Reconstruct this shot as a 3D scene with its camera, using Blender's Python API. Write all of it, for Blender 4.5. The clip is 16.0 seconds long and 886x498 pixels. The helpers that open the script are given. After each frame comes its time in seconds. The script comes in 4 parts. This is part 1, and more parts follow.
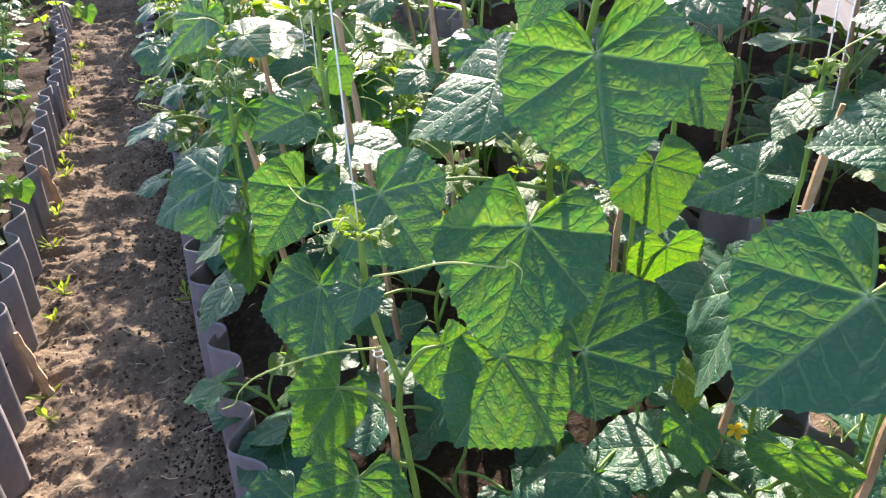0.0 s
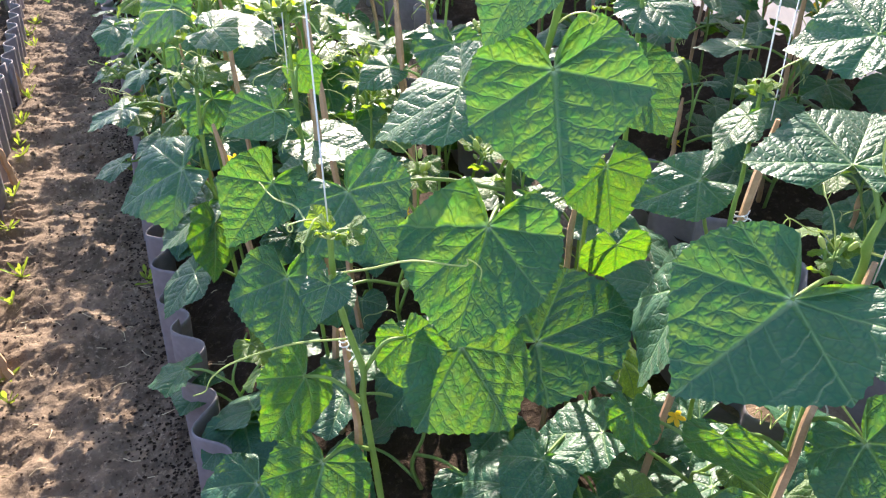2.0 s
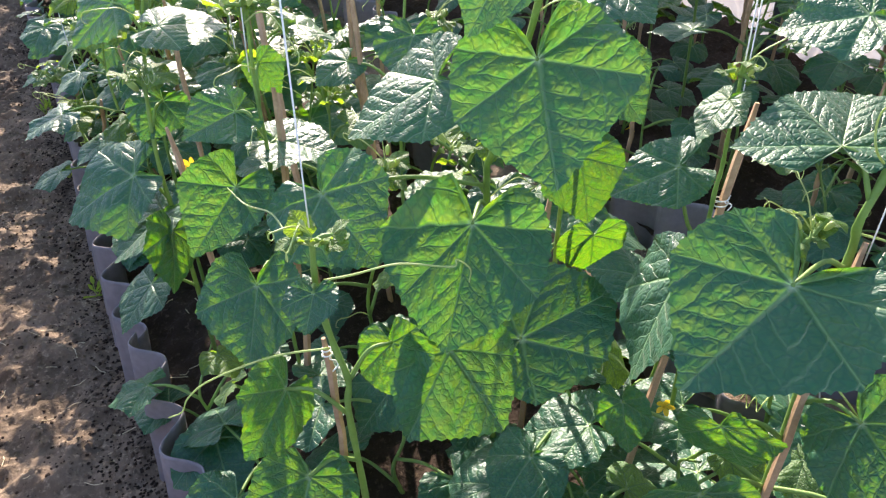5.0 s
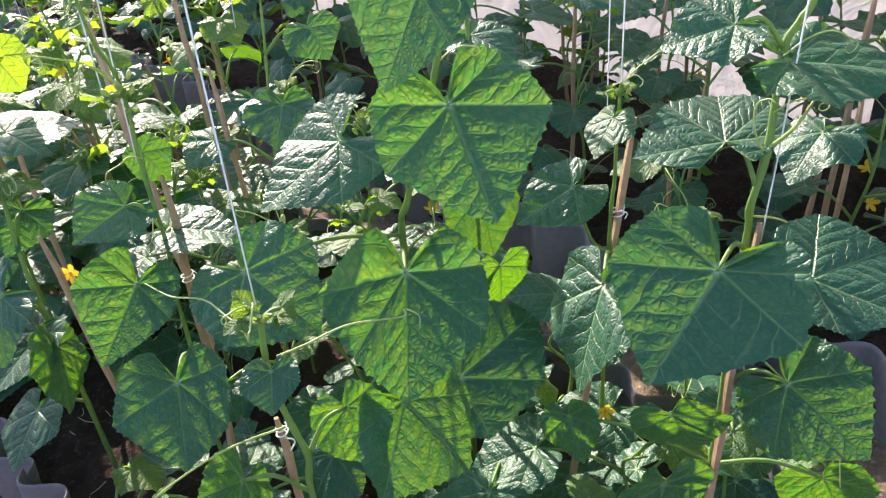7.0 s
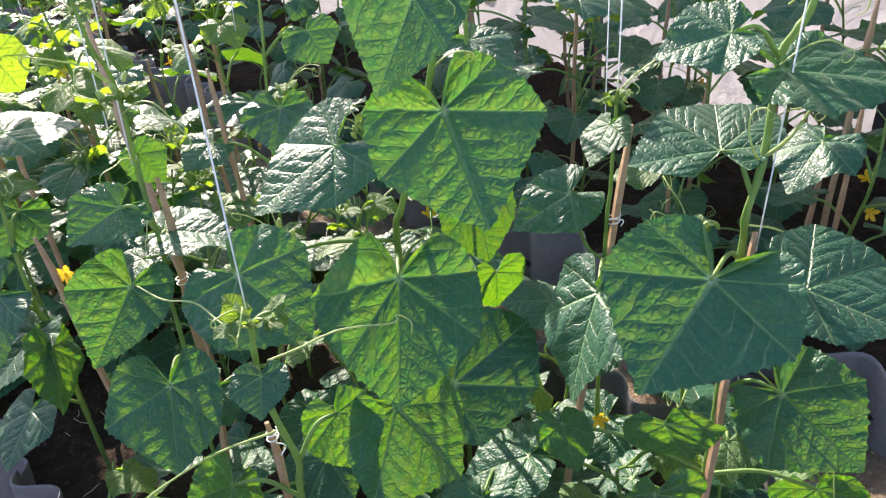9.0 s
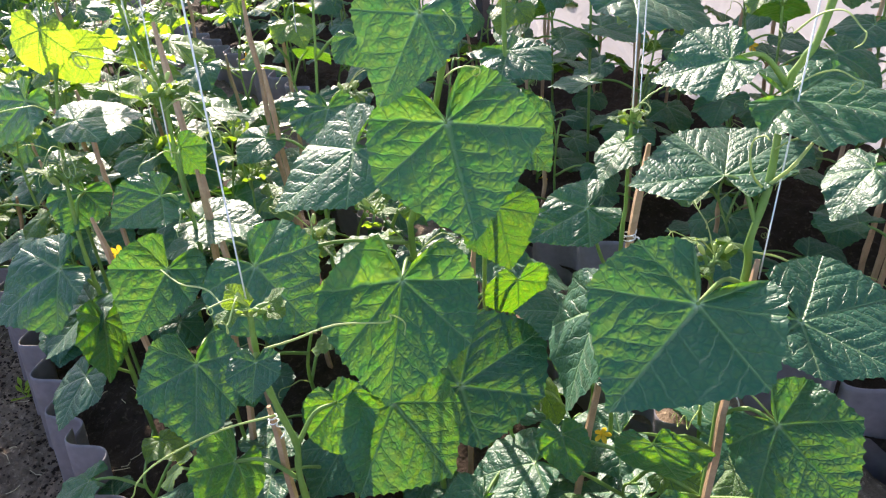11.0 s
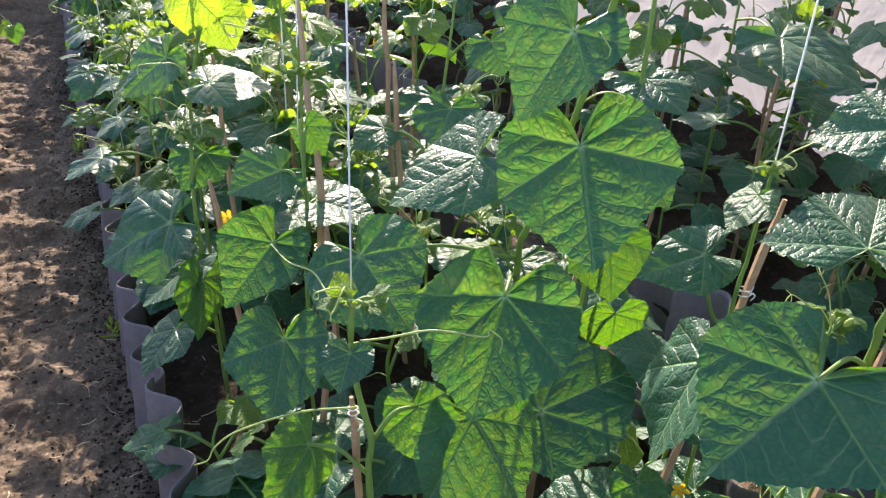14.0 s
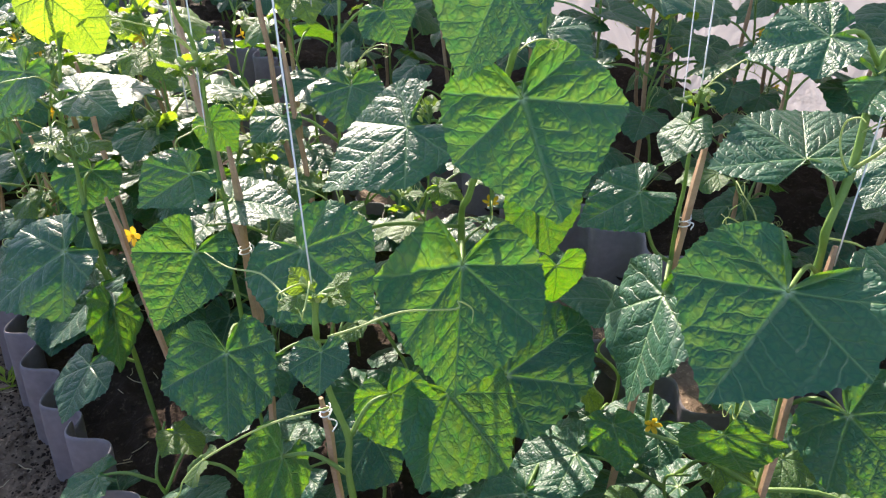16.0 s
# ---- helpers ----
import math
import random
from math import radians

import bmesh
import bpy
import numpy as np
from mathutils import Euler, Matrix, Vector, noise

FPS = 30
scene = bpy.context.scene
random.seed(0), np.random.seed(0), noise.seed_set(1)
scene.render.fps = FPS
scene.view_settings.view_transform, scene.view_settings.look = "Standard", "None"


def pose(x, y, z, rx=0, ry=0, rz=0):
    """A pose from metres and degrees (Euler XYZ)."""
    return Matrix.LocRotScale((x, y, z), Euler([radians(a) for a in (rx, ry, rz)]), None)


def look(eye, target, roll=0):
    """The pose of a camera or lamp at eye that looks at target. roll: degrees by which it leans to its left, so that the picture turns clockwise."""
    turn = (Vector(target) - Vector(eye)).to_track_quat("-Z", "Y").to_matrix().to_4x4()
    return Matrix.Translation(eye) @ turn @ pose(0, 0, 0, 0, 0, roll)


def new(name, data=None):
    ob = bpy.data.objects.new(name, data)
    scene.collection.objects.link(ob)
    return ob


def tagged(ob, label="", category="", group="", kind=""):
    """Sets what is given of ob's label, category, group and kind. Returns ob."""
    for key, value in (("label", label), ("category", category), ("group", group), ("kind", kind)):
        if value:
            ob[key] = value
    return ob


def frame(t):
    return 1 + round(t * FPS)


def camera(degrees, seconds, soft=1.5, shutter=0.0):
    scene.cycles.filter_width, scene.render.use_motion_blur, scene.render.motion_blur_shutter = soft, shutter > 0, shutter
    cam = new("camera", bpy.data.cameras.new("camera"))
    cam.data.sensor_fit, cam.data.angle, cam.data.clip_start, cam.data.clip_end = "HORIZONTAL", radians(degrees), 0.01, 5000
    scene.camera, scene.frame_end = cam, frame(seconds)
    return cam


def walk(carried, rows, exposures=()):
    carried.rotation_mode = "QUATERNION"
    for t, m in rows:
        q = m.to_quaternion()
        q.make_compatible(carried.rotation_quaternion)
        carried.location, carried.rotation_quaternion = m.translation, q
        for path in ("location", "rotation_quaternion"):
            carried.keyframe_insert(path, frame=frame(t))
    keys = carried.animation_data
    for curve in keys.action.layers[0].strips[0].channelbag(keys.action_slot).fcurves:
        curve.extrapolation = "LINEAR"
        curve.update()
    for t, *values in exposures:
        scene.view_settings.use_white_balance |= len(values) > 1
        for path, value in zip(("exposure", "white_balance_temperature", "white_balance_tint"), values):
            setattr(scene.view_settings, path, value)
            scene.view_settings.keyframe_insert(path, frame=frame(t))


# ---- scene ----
cam = camera(60.1, 16.0, 1.25)
PATH = [
    (0, (0.0005, 0.0001, 1.1403), (0.5059, 1.5958, 0.0457), -6.04),
    (0.5, (0.0058, -0.0157, 1.1439), (0.5147, 1.5502, 0.0085), -6.79),
    (1, (0.0093, -0.0276, 1.1488), (0.5518, 1.5540, 0.0514), -5.25),
    (1.5, (0.0131, -0.0279, 1.1544), (0.5634, 1.5592, 0.0689), -4.46),
    (2, (-0.0159, -0.0287, 1.1829), (0.5823, 1.5030, 0.0445), -3.00),
    (2.5, (0.0128, -0.0576, 1.1963), (0.6602, 1.4840, 0.0989), -4.73),
    (3, (0.0178, -0.0648, 1.1882), (0.6436, 1.4690, 0.0676), -3.89),
    (3.5, (0.0201, -0.0645, 1.1774), (0.6148, 1.4583, 0.0252), -3.17),
    (4, (0.0186, -0.0592, 1.1826), (0.6324, 1.4398, 0.0094), -2.85),
    (4.2, (0.0200, -0.0485, 1.1785), (0.6146, 1.4518, -0.0027), -3.13),
    (6.3, (-0.1759, 0.0967, 1.1710), (0.8856, 1.3998, 0.0871), -3.50),
    (6.5, (-0.1708, 0.0874, 1.1681), (0.9122, 1.3825, 0.0959), -3.98),
    (7, (-0.1360, 0.0675, 1.1795), (0.9749, 1.3448, 0.1144), -5.51),
    (7.5, (-0.1337, 0.0610, 1.1845), (1.0343, 1.3169, 0.1557), -4.55),
    (8, (-0.1253, 0.0644, 1.1796), (1.0316, 1.3081, 0.1239), -4.19),
    (8.5, (-0.1263, 0.0630, 1.1815), (1.0151, 1.3109, 0.1138), -4.53),
    (9, (-0.1258, 0.0627, 1.1786), (0.9837, 1.3493, 0.1233), -4.97),
    (9.2, (-0.1258, 0.0647, 1.1769), (0.9717, 1.3675, 0.1289), -4.70),
    (11.3, (-0.0517, -0.0444, 1.2018), (0.8649, 1.4084, 0.1775), -5.18),
    (11.5, (-0.0476, -0.0613, 1.2078), (0.8810, 1.4251, 0.2442), -5.25),
    (12, (-0.0491, -0.0734, 1.2259), (0.8381, 1.4635, 0.3035), -4.71),
    (12.5, (-0.0607, -0.0382, 1.2256), (0.7352, 1.5349, 0.2813), -4.51),
    (13, (-0.0728, -0.0095, 1.2079), (0.6546, 1.5647, 0.2115), -2.47),
    (13.5, (-0.0799, -0.0029, 1.2009), (0.6425, 1.5635, 0.1887), 0.28),
    (14, (-0.0829, 0.0169, 1.1982), (0.6720, 1.5576, 0.1703), 1.13),
    (14.5, (-0.0908, 0.0750, 1.1801), (0.6513, 1.6162, 0.1438), -3.49),
    (15, (-0.1136, 0.1038, 1.1803), (0.7877, 1.5298, 0.1060), -3.91),
    (15.5, (-0.1323, 0.1000, 1.1736), (0.8190, 1.4939, 0.1002), -3.34),
    (16, (-0.1381, 0.0822, 1.1742), (0.8694, 1.4357, 0.1004), -2.77),
]
EXPOSURES = [(t, stops - 0.07, 6600, 19) for t, stops in ((0, 1.88), (1, 2.03), (3, 2.05), (4.2, 2.02), (6.3, 1.71), (9.2, 1.70), (11.3, 1.78), (12.3, 1.70), (13.5, 1.61), (15, 1.57), (16, 1.60))]
walk(cam, [(t, look(eye, target, roll)) for t, eye, target, roll in PATH], EXPOSURES)

# ---- world, sun, exposure ----
SUN_AZ, SUN_EL = 20.0, 26.0   # degrees to the right of the path's direction, and above the ground

world = bpy.data.worlds.new("sky")
scene.world = world
world.use_nodes = True
wn, wl = world.node_tree.nodes, world.node_tree.links
sky = wn.new("ShaderNodeTexSky")
sky.sky_type, sky.sun_disc = "NISHITA", False
sky.sun_elevation, sky.sun_rotation = radians(SUN_EL), radians(SUN_AZ)
wn["Background"].inputs["Strength"].default_value = 0.15
wl.new(sky.outputs[0], wn["Background"].inputs["Color"])
sun = new("sun", bpy.data.lights.new("sun", "SUN"))
sun.data.energy, sun.data.angle, sun.data.color = 5.0, radians(0.6), (1.0, 0.90, 0.74)
az, el = radians(SUN_AZ), radians(SUN_EL)
TO_SUN = Vector((math.sin(az) * math.cos(el), math.cos(az) * math.cos(el), math.sin(el)))
sun.matrix_world = Matrix.Translation((2, 6, 6)) @ TO_SUN.to_track_quat("Z", "Y").to_matrix().to_4x4()


# ---- materials ----
class Nodes:
    """Short hand for the nodes of one material."""

    def __init__(self, name):
        self.mat = bpy.data.materials.new(name)
        self.mat.use_nodes = True
        self.tree = self.mat.node_tree
        self.tree.nodes.clear()

    def node(self, kind, props=None, **inputs):
        n = self.tree.nodes.new(kind)
        if props:
            n.feature = props["feature"]
        for key, value in inputs.items():
            self.put(n, key.replace("_", " "), value)
        return n

    def put(self, n, key, value):
        slot = n.inputs[int(key)] if key.strip().isdigit() else n.inputs[key]
        if isinstance(value, bpy.types.NodeSocket):
            self.tree.links.new(value, slot)
        else:
            slot.default_value = value

    def math(self, op, a, b=0.0, c=0.0):
        n = self.tree.nodes.new("ShaderNodeMath")
        n.operation = op
        for k, v in enumerate((a, b, c)):
            self.put(n, str(k), v)
        return n.outputs[0]

    def mix(self, fac, a, b):
        n = self.tree.nodes.new("ShaderNodeMix")
        n.data_type = "RGBA"
        for k, v in ((0, fac), (6, a), (7, b)):
            self.put(n, str(k), v)
        return n.outputs[2]

    def ramp(self, value, lo, hi, a=0.0, b=1.0):
        n = self.node("ShaderNodeMapRange", None)
        for k, v in enumerate((value, lo, hi, a, b)):
            self.put(n, str(k), v)
        return n.outputs[0]

    def soft(self, value):
        return self.math("MULTIPLY", self.math("MULTIPLY", value, value), self.math("SUBTRACT", 3.0, self.math("MULTIPLY", value, 2.0)))

    def noise(self, scale, detail=4.0, rough=0.55, where="Object", warp=0.0):
        at = self.tree.nodes.new("ShaderNodeTexCoord").outputs[where]
        n = self.node("ShaderNodeTexNoise", None, Vector=at, Scale=scale, Detail=detail, Roughness=rough, Distortion=warp)
        return n.outputs["Fac"]

    def bump(self, height, strength, distance, after=None):
        n = self.node("ShaderNodeBump", None, Height=height, Strength=strength, Distance=distance)
        if after is not None:
            self.put(n, "Normal", after)
        return n.outputs[0]

    def random(self):
        return self.tree.nodes.new("ShaderNodeObjectInfo").outputs["Random"]

    def finish(self, shader):
        out = self.tree.nodes.new("ShaderNodeOutputMaterial")
        self.tree.links.new(shader, out.inputs["Surface"])
        return self.mat


def rgb(r, g, b):
    return (r, g, b, 1.0)


def leaf_material(name, dark, light, glow, through_light, rough=0.5):
    """A leaf blade: main veins every 41 degrees round the stalk, side veins off them, a fine net between."""
    k = Nodes(name)
    uv = k.node("ShaderNodeUVMap").outputs[0]
    sep = k.node("ShaderNodeSeparateXYZ", None, Vector=uv)
    warp = k.node("ShaderNodeTexNoise", None, Vector=uv, Scale=4.5, Detail=2.0).outputs["Fac"]
    wob = k.math("MULTIPLY", k.math("SUBTRACT", warp, 0.5), 0.05)
    x = k.math("ADD", k.math("ABSOLUTE", sep.outputs[0]), wob)
    y = k.math("ADD", sep.outputs[1], wob)
    r = k.math("SQRT", k.math("ADD", k.math("MULTIPLY", x, x), k.math("MULTIPLY", y, y)))
    ang = k.math("ABSOLUTE", k.math("ARCTAN2", x, y))
    # the directions of the main veins, one whole number each
    q = k.ramp(ang, 0.0, radians(60))
    for lo, hi in ((60, 104), (104, 150), (150, 182)):
        q = k.math("ADD", q, k.ramp(ang, radians(lo), radians(hi)))
    off = k.math("MULTIPLY", k.math("SUBTRACT", q, k.math("ROUND", q)), radians(42))
    side = k.math("ABSOLUTE", k.math("MULTIPLY", r, k.math("SINE", off)))
    along = k.math("MULTIPLY", r, k.math("COSINE", off))
    wide = k.ramp(r, 0.0, 1.0, 0.014, 0.0045)
    main = k.math("SUBTRACT", 1.0, k.ramp(k.math("DIVIDE", side, wide), 0.35, 1.3))
    bow = k.math("MULTIPLY", k.math("SQRT", side), 0.16)
    drift = k.node("ShaderNodeTexNoise", None, Vector=uv, Scale=9.0, Detail=2.0).outputs["Fac"]
    lag = k.math("ADD", k.math("MULTIPLY", side, 0.75), bow)
    beat = k.math("FRACT", k.math("ADD", k.math("MULTIPLY", k.math("SUBTRACT", drift, 0.5), 0.45), k.math("MULTIPLY", k.math("SUBTRACT", along, lag), 6.6)))
    gap = k.math("ABSOLUTE", k.math("SUBTRACT", beat, 0.5))
    second = k.math("MULTIPLY", k.math("MULTIPLY", k.ramp(gap, 0.02, 0.08, 1.0, 0.0), k.ramp(side, 0.10, 0.28, 1.0, 0.25)), k.ramp(r, 0.1, 0.3))
    net = k.node("ShaderNodeTexVoronoi", {"feature": "DISTANCE_TO_EDGE"}, Vector=uv, Scale=17.0).outputs["Distance"]
    cell = k.soft(k.ramp(net, 0.0, 0.26))
    quilt = k.node("ShaderNodeTexVoronoi", {"feature": "DISTANCE_TO_EDGE"}, Vector=uv, Scale=8.5).outputs["Distance"]
    quilt = k.soft(k.ramp(quilt, 0.0, 0.35))
    fine = k.node("ShaderNodeTexVoronoi", {"feature": "DISTANCE_TO_EDGE"}, Vector=uv, Scale=52.0).outputs["Distance"]
    fine = k.ramp(fine, 0.0, 0.3)
    vein = k.math("MAXIMUM", main, k.math("MULTIPLY", second, 0.75))
    # pillows between the veins
    puff = k.math("MULTIPLY", k.math("POWER", k.ramp(side, 0.0, 0.15), 0.6), k.math("ADD", 0.45, k.math("MULTIPLY", k.soft(k.ramp(gap, 0.0, 0.46)), 0.55)))
    high = k.math("ADD", k.math("MULTIPLY", puff, 0.56), k.math("ADD", k.math("MULTIPLY", quilt, 0.04), k.math("ADD", k.math("MULTIPLY", cell, 0.17), k.math("MULTIPLY", fine, 0.03))))
    high = k.math("SUBTRACT", high, k.math("ADD", k.math("MULTIPLY", main, 0.45), k.math("MULTIPLY", second, 0.34)))
    normal = k.bump(high, 0.75, 0.0046)
    gentle = k.bump(high, 0.6, 0.0040)
    tone = k.math("ADD", k.math("MULTIPLY", k.random(), 0.6), k.math("MULTIPLY", k.noise(14.0, 3.0), 0.5))
    blade = k.mix(tone, dark, light)
    # shade in the creases between the net's cells, put into the blade colour
    blade = k.mix(k.math("MULTIPLY", k.math("SUBTRACT", 1.0, cell), 0.12), blade, rgb(0.008, 0.05, 0.022))
    blade = k.mix(k.math("MULTIPLY", k.math("MAXIMUM", main, k.math("MULTIPLY", second, 0.45)), 0.7), blade, rgb(0.16, 0.30, 0.11))
    blade = k.mix(k.ramp(k.noise(9.0, 5.0, 0.7), 0.60, 0.75, 0.0, 0.25), blade, rgb(0.06, 0.15, 0.05))
    blade = k.mix(k.ramp(r, 0.018, 0.055, 0.85, 0.0), blade, rgb(0.36, 0.46, 0.26))
    lit = k.mix(k.ramp(k.noise(11.0, 2.0), 0.35, 0.65, 0.0, 0.6), glow, rgb(0.42, 0.60, 0.01))
    # the same crease shading, put into the colour of the light let through
    lit = k.mix(k.math("MULTIPLY", k.math("SUBTRACT", 1.0, cell), 0.38), lit, rgb(0.05, 0.17, 0.0))
    lit = k.mix(k.math("MULTIPLY", vein, 0.75), lit, rgb(0.03, 0.12, 0.01))
    top = k.node("ShaderNodeBsdfPrincipled", None, Base_Color=blade, Roughness=k.ramp(k.noise(30.0), 0.3, 0.7, rough - 0.08, rough + 0.12), Normal=gentle)
    k.put(top, "Specular IOR Level", 0.48)
    k.put(top, "Sheen Weight", 0.10)
    k.put(top, "Sheen Roughness", 0.4)
    k.put(top, "Sheen Tint", rgb(1.0, 0.95, 0.85))
    thin = k.node("ShaderNodeBsdfTranslucent", None, Color=lit, Normal=normal)
    both = k.node("ShaderNodeMixShader", None)
    k.put(both, "0", k.ramp(k.random(), 0.0, 1.0, through_light * 0.7, through_light * 1.3))
    k.put(both, "1", top.outputs[0])
    k.put(both, "2", thin.outputs[0])
    return k.finish(both.outputs[0])


def plain_material(name, a, b, scale, rough=0.7, bump=0.3, depth=0.002, thin=0.0, glow=None, spec=0.4):
    """Two tones by noise at two scales, a fine relief, and for plant tissue some light passing through."""
    k = Nodes(name)
    big, small = k.noise(scale, 3.0), k.noise(scale * 7.0, 4.0)
    tone = k.math("ADD", k.math("MULTIPLY", big, 0.7), k.math("MULTIPLY", small, 0.5))
    tone = k.math("ADD", k.ramp(tone, 0.35, 0.85), k.math("MULTIPLY", k.math("SUBTRACT", k.random(), 0.5), 0.4))
    colour = k.mix(tone, a, b)
    normal = k.bump(k.math("ADD", big, k.math("MULTIPLY", small, 0.6)), bump, depth)
    top = k.node("ShaderNodeBsdfPrincipled", None, Base_Color=colour, Roughness=rough, Normal=normal)
    k.put(top, "Specular IOR Level", spec)
    if not thin:
        return k.finish(top.outputs[0])
    clear = k.node("ShaderNodeBsdfTranslucent", None, Color=glow or colour)
    both = k.node("ShaderNodeMixShader", None)
    k.put(both, "0", thin)
    k.put(both, "1", top.outputs[0])
    k.put(both, "2", clear.outputs[0])
    return k.finish(both.outputs[0])


def soil_material(name, a, b, c, lump, grain):
    """Earth: broad damp and dry patches, clods, crumbs and pale bits of straw."""
    k = Nodes(name)
    broad, clod, crumb = k.noise(2.3, 3.0), k.noise(lump, 6.0, 0.65), k.noise(grain, 5.0, 0.7)
    tone = k.math("ADD", k.math("MULTIPLY", broad, 0.55), k.math("MULTIPLY", clod, 0.55))
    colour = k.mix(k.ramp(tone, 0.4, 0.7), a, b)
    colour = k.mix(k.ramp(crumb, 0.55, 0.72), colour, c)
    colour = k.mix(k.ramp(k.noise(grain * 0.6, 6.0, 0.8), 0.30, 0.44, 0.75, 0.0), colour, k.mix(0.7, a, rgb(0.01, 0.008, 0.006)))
    normal = k.bump(clod, 0.8, 0.02)
    normal = k.bump(crumb, 0.7, 0.006, normal)
    top = k.node("ShaderNodeBsdfPrincipled", None, Base_Color=colour, Roughness=0.95, Normal=normal)
    k.put(top, "Specular IOR Level", 0.15)
    return k.finish(top.outputs[0])


LEAF = leaf_material("cucumber leaf", rgb(0.006, 0.070, 0.040), rgb(0.017, 0.108, 0.054), rgb(0.14, 0.47, 0.005), 0.235, 0.43)
LEAF_YOUNG = leaf_material("young leaf", rgb(0.06, 0.15, 0.045), rgb(0.10, 0.20, 0.06), rgb(0.44, 0.66, 0.03), 0.46)
STEM = plain_material("stem", rgb(0.12, 0.24, 0.05), rgb(0.22, 0.34, 0.10), 60, 0.5, 0.3, 0.001, 0.2, rgb(0.4, 0.55, 0.1))
TENDRIL = plain_material("tendril", rgb(0.30, 0.42, 0.12), rgb(0.42, 0.50, 0.20), 90, 0.45, 0.1, 0.0005, 0.25, rgb(0.6, 0.7, 0.25))
PETAL = plain_material("petal", rgb(0.80, 0.48, 0.02), rgb(0.90, 0.62, 0.05), 120, 0.6, 0.1, 0.0005, 0.3, rgb(0.9, 0.6, 0.03))
WOOD = plain_material("split wood", rgb(0.34, 0.20, 0.11), rgb(0.55, 0.36, 0.22), 45, 0.75, 0.5, 0.002)
STRING = plain_material("white string", rgb(0.72, 0.72, 0.70), rgb(0.86, 0.86, 0.84), 200, 0.7, 0.3, 0.001)
SHEET = plain_material("grey corrugated sheet", rgb(0.145, 0.132, 0.148), rgb(0.25, 0.228, 0.25), 9, 0.75, 0.25, 0.002)
PATH_EARTH = soil_material("trodden sandy earth", rgb(0.085, 0.062, 0.044), rgb(0.235, 0.175, 0.125), rgb(0.38, 0.295, 0.21), 14, 90)
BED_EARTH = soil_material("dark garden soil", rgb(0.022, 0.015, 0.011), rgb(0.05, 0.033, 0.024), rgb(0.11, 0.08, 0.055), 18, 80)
POST = plain_material("dark post", rgb(0.05, 0.045, 0.05), rgb(0.10, 0.09, 0.09), 20, 0.7, 0.3, 0.003)
WEED = plain_material("weed leaf", rgb(0.10, 0.22, 0.03), rgb(0.20, 0.34, 0.05), 60, 0.6, 0.2, 0.001, 0.35, rgb(0.5, 0.65, 0.06))
STRAW = plain_material("straw", rgb(0.42, 0.34, 0.20), rgb(0.62, 0.54, 0.38), 80, 0.7, 0.2, 0.001)
BOARD = plain_material("grey board", rgb(0.16, 0.14, 0.13), rgb(0.30, 0.27, 0.25), 12, 0.85, 0.4, 0.004)


def film_material():
    k = Nodes("greenhouse film")
    fold = k.noise(2.2, 4.0, 0.6, warp=1.5)
    dust = k.noise(9.0, 6.0, 0.7)
    colour = k.mix(k.ramp(k.math("ADD", fold, k.math("MULTIPLY", dust, 0.5)), 0.5, 1.0), rgb(0.36, 0.345, 0.36), rgb(0.48, 0.46, 0.48))
    normal = k.bump(fold, 0.5, 0.05)
    skin = k.node("ShaderNodeBsdfPrincipled", None, Base_Color=colour, Roughness=0.35, Normal=normal)
    thin = k.node("ShaderNodeBsdfTranslucent", None, Color=colour, Normal=normal)
    both = k.node("ShaderNodeMixShader", None)
    k.put(both, "0", 0.65)
    k.put(both, "1", skin.outputs[0])
    k.put(both, "2", thin.outputs[0])
    return k.finish(both.outputs[0])


FILM = film_material()


# ---- mesh helpers ----
def mesh_of(name, bm, material, smooth=True):
    data = bpy.data.meshes.new(name)
    bm.normal_update()
    bm.to_mesh(data)
    bm.free()
    data.materials.append(material)
    if smooth:
        data.polygons.foreach_set("use_smooth", [True] * len(data.polygons))
    return data


def part(name, bm, material, parent, label="", smooth=True):
    ob = new(name, mesh_of(name, bm, material, smooth))
    ob.parent = parent
    return tagged(ob, label)


def spline(points, count):
    """A smooth line through the points (Catmull-Rom), as count + 1 places."""
    p = [Vector(q) for q in points]
    p = [p[0] * 2 - p[1]] + p + [p[-1] * 2 - p[-2]]
    out, spans = [], len(p) - 3
    for n in range(count + 1):
        u = n / count * spans
        i = min(int(u), spans - 1)
        u -= i
        a, b, c, d = p[i : i + 4]
        out.append(0.5 * (2 * b + (c - a) * u + (2 * a - 5 * b + 4 * c - d) * u * u + (3 * b - a - 3 * c + d) * u**3))
    return out


def tube(bm, line, radius, sides=6, caps=True):
    """A tube along the line; radius is a number or a function of 0..1."""
    rings, last = [], None
    for n, at in enumerate(line):
        ahead = (line[min(n + 1, len(line) - 1)] - line[max(n - 1, 0)]).normalized()
        if last is None:
            last = ahead.orthogonal().normalized()
        last = (last - ahead * last.dot(ahead)).normalized()
        other = ahead.cross(last)
        rad = radius(n / (len(line) - 1)) if callable(radius) else radius
        rings.append([bm.verts.new(at + (last * math.cos(a) + other * math.sin(a)) * rad) for a in (2 * math.pi * s / sides for s in range(sides))])
    for a, b in zip(rings, rings[1:]):
        for s in range(sides):
            bm.faces.new((a[s], a[(s + 1) % sides], b[(s + 1) % sides], b[s]))
    if caps:
        bm.faces.new(rings[0][::-1])
        bm.faces.new(rings[-1])
    return bm


# the margin of a grown leaf: direction from the tip in degrees, reach and lift in leaf lengths, for one side
SHOULDER, CORNER, LOBE = (60, 0.77, 0.06), (104, 0.58, 0.08), (150, 0.40, 0.06)
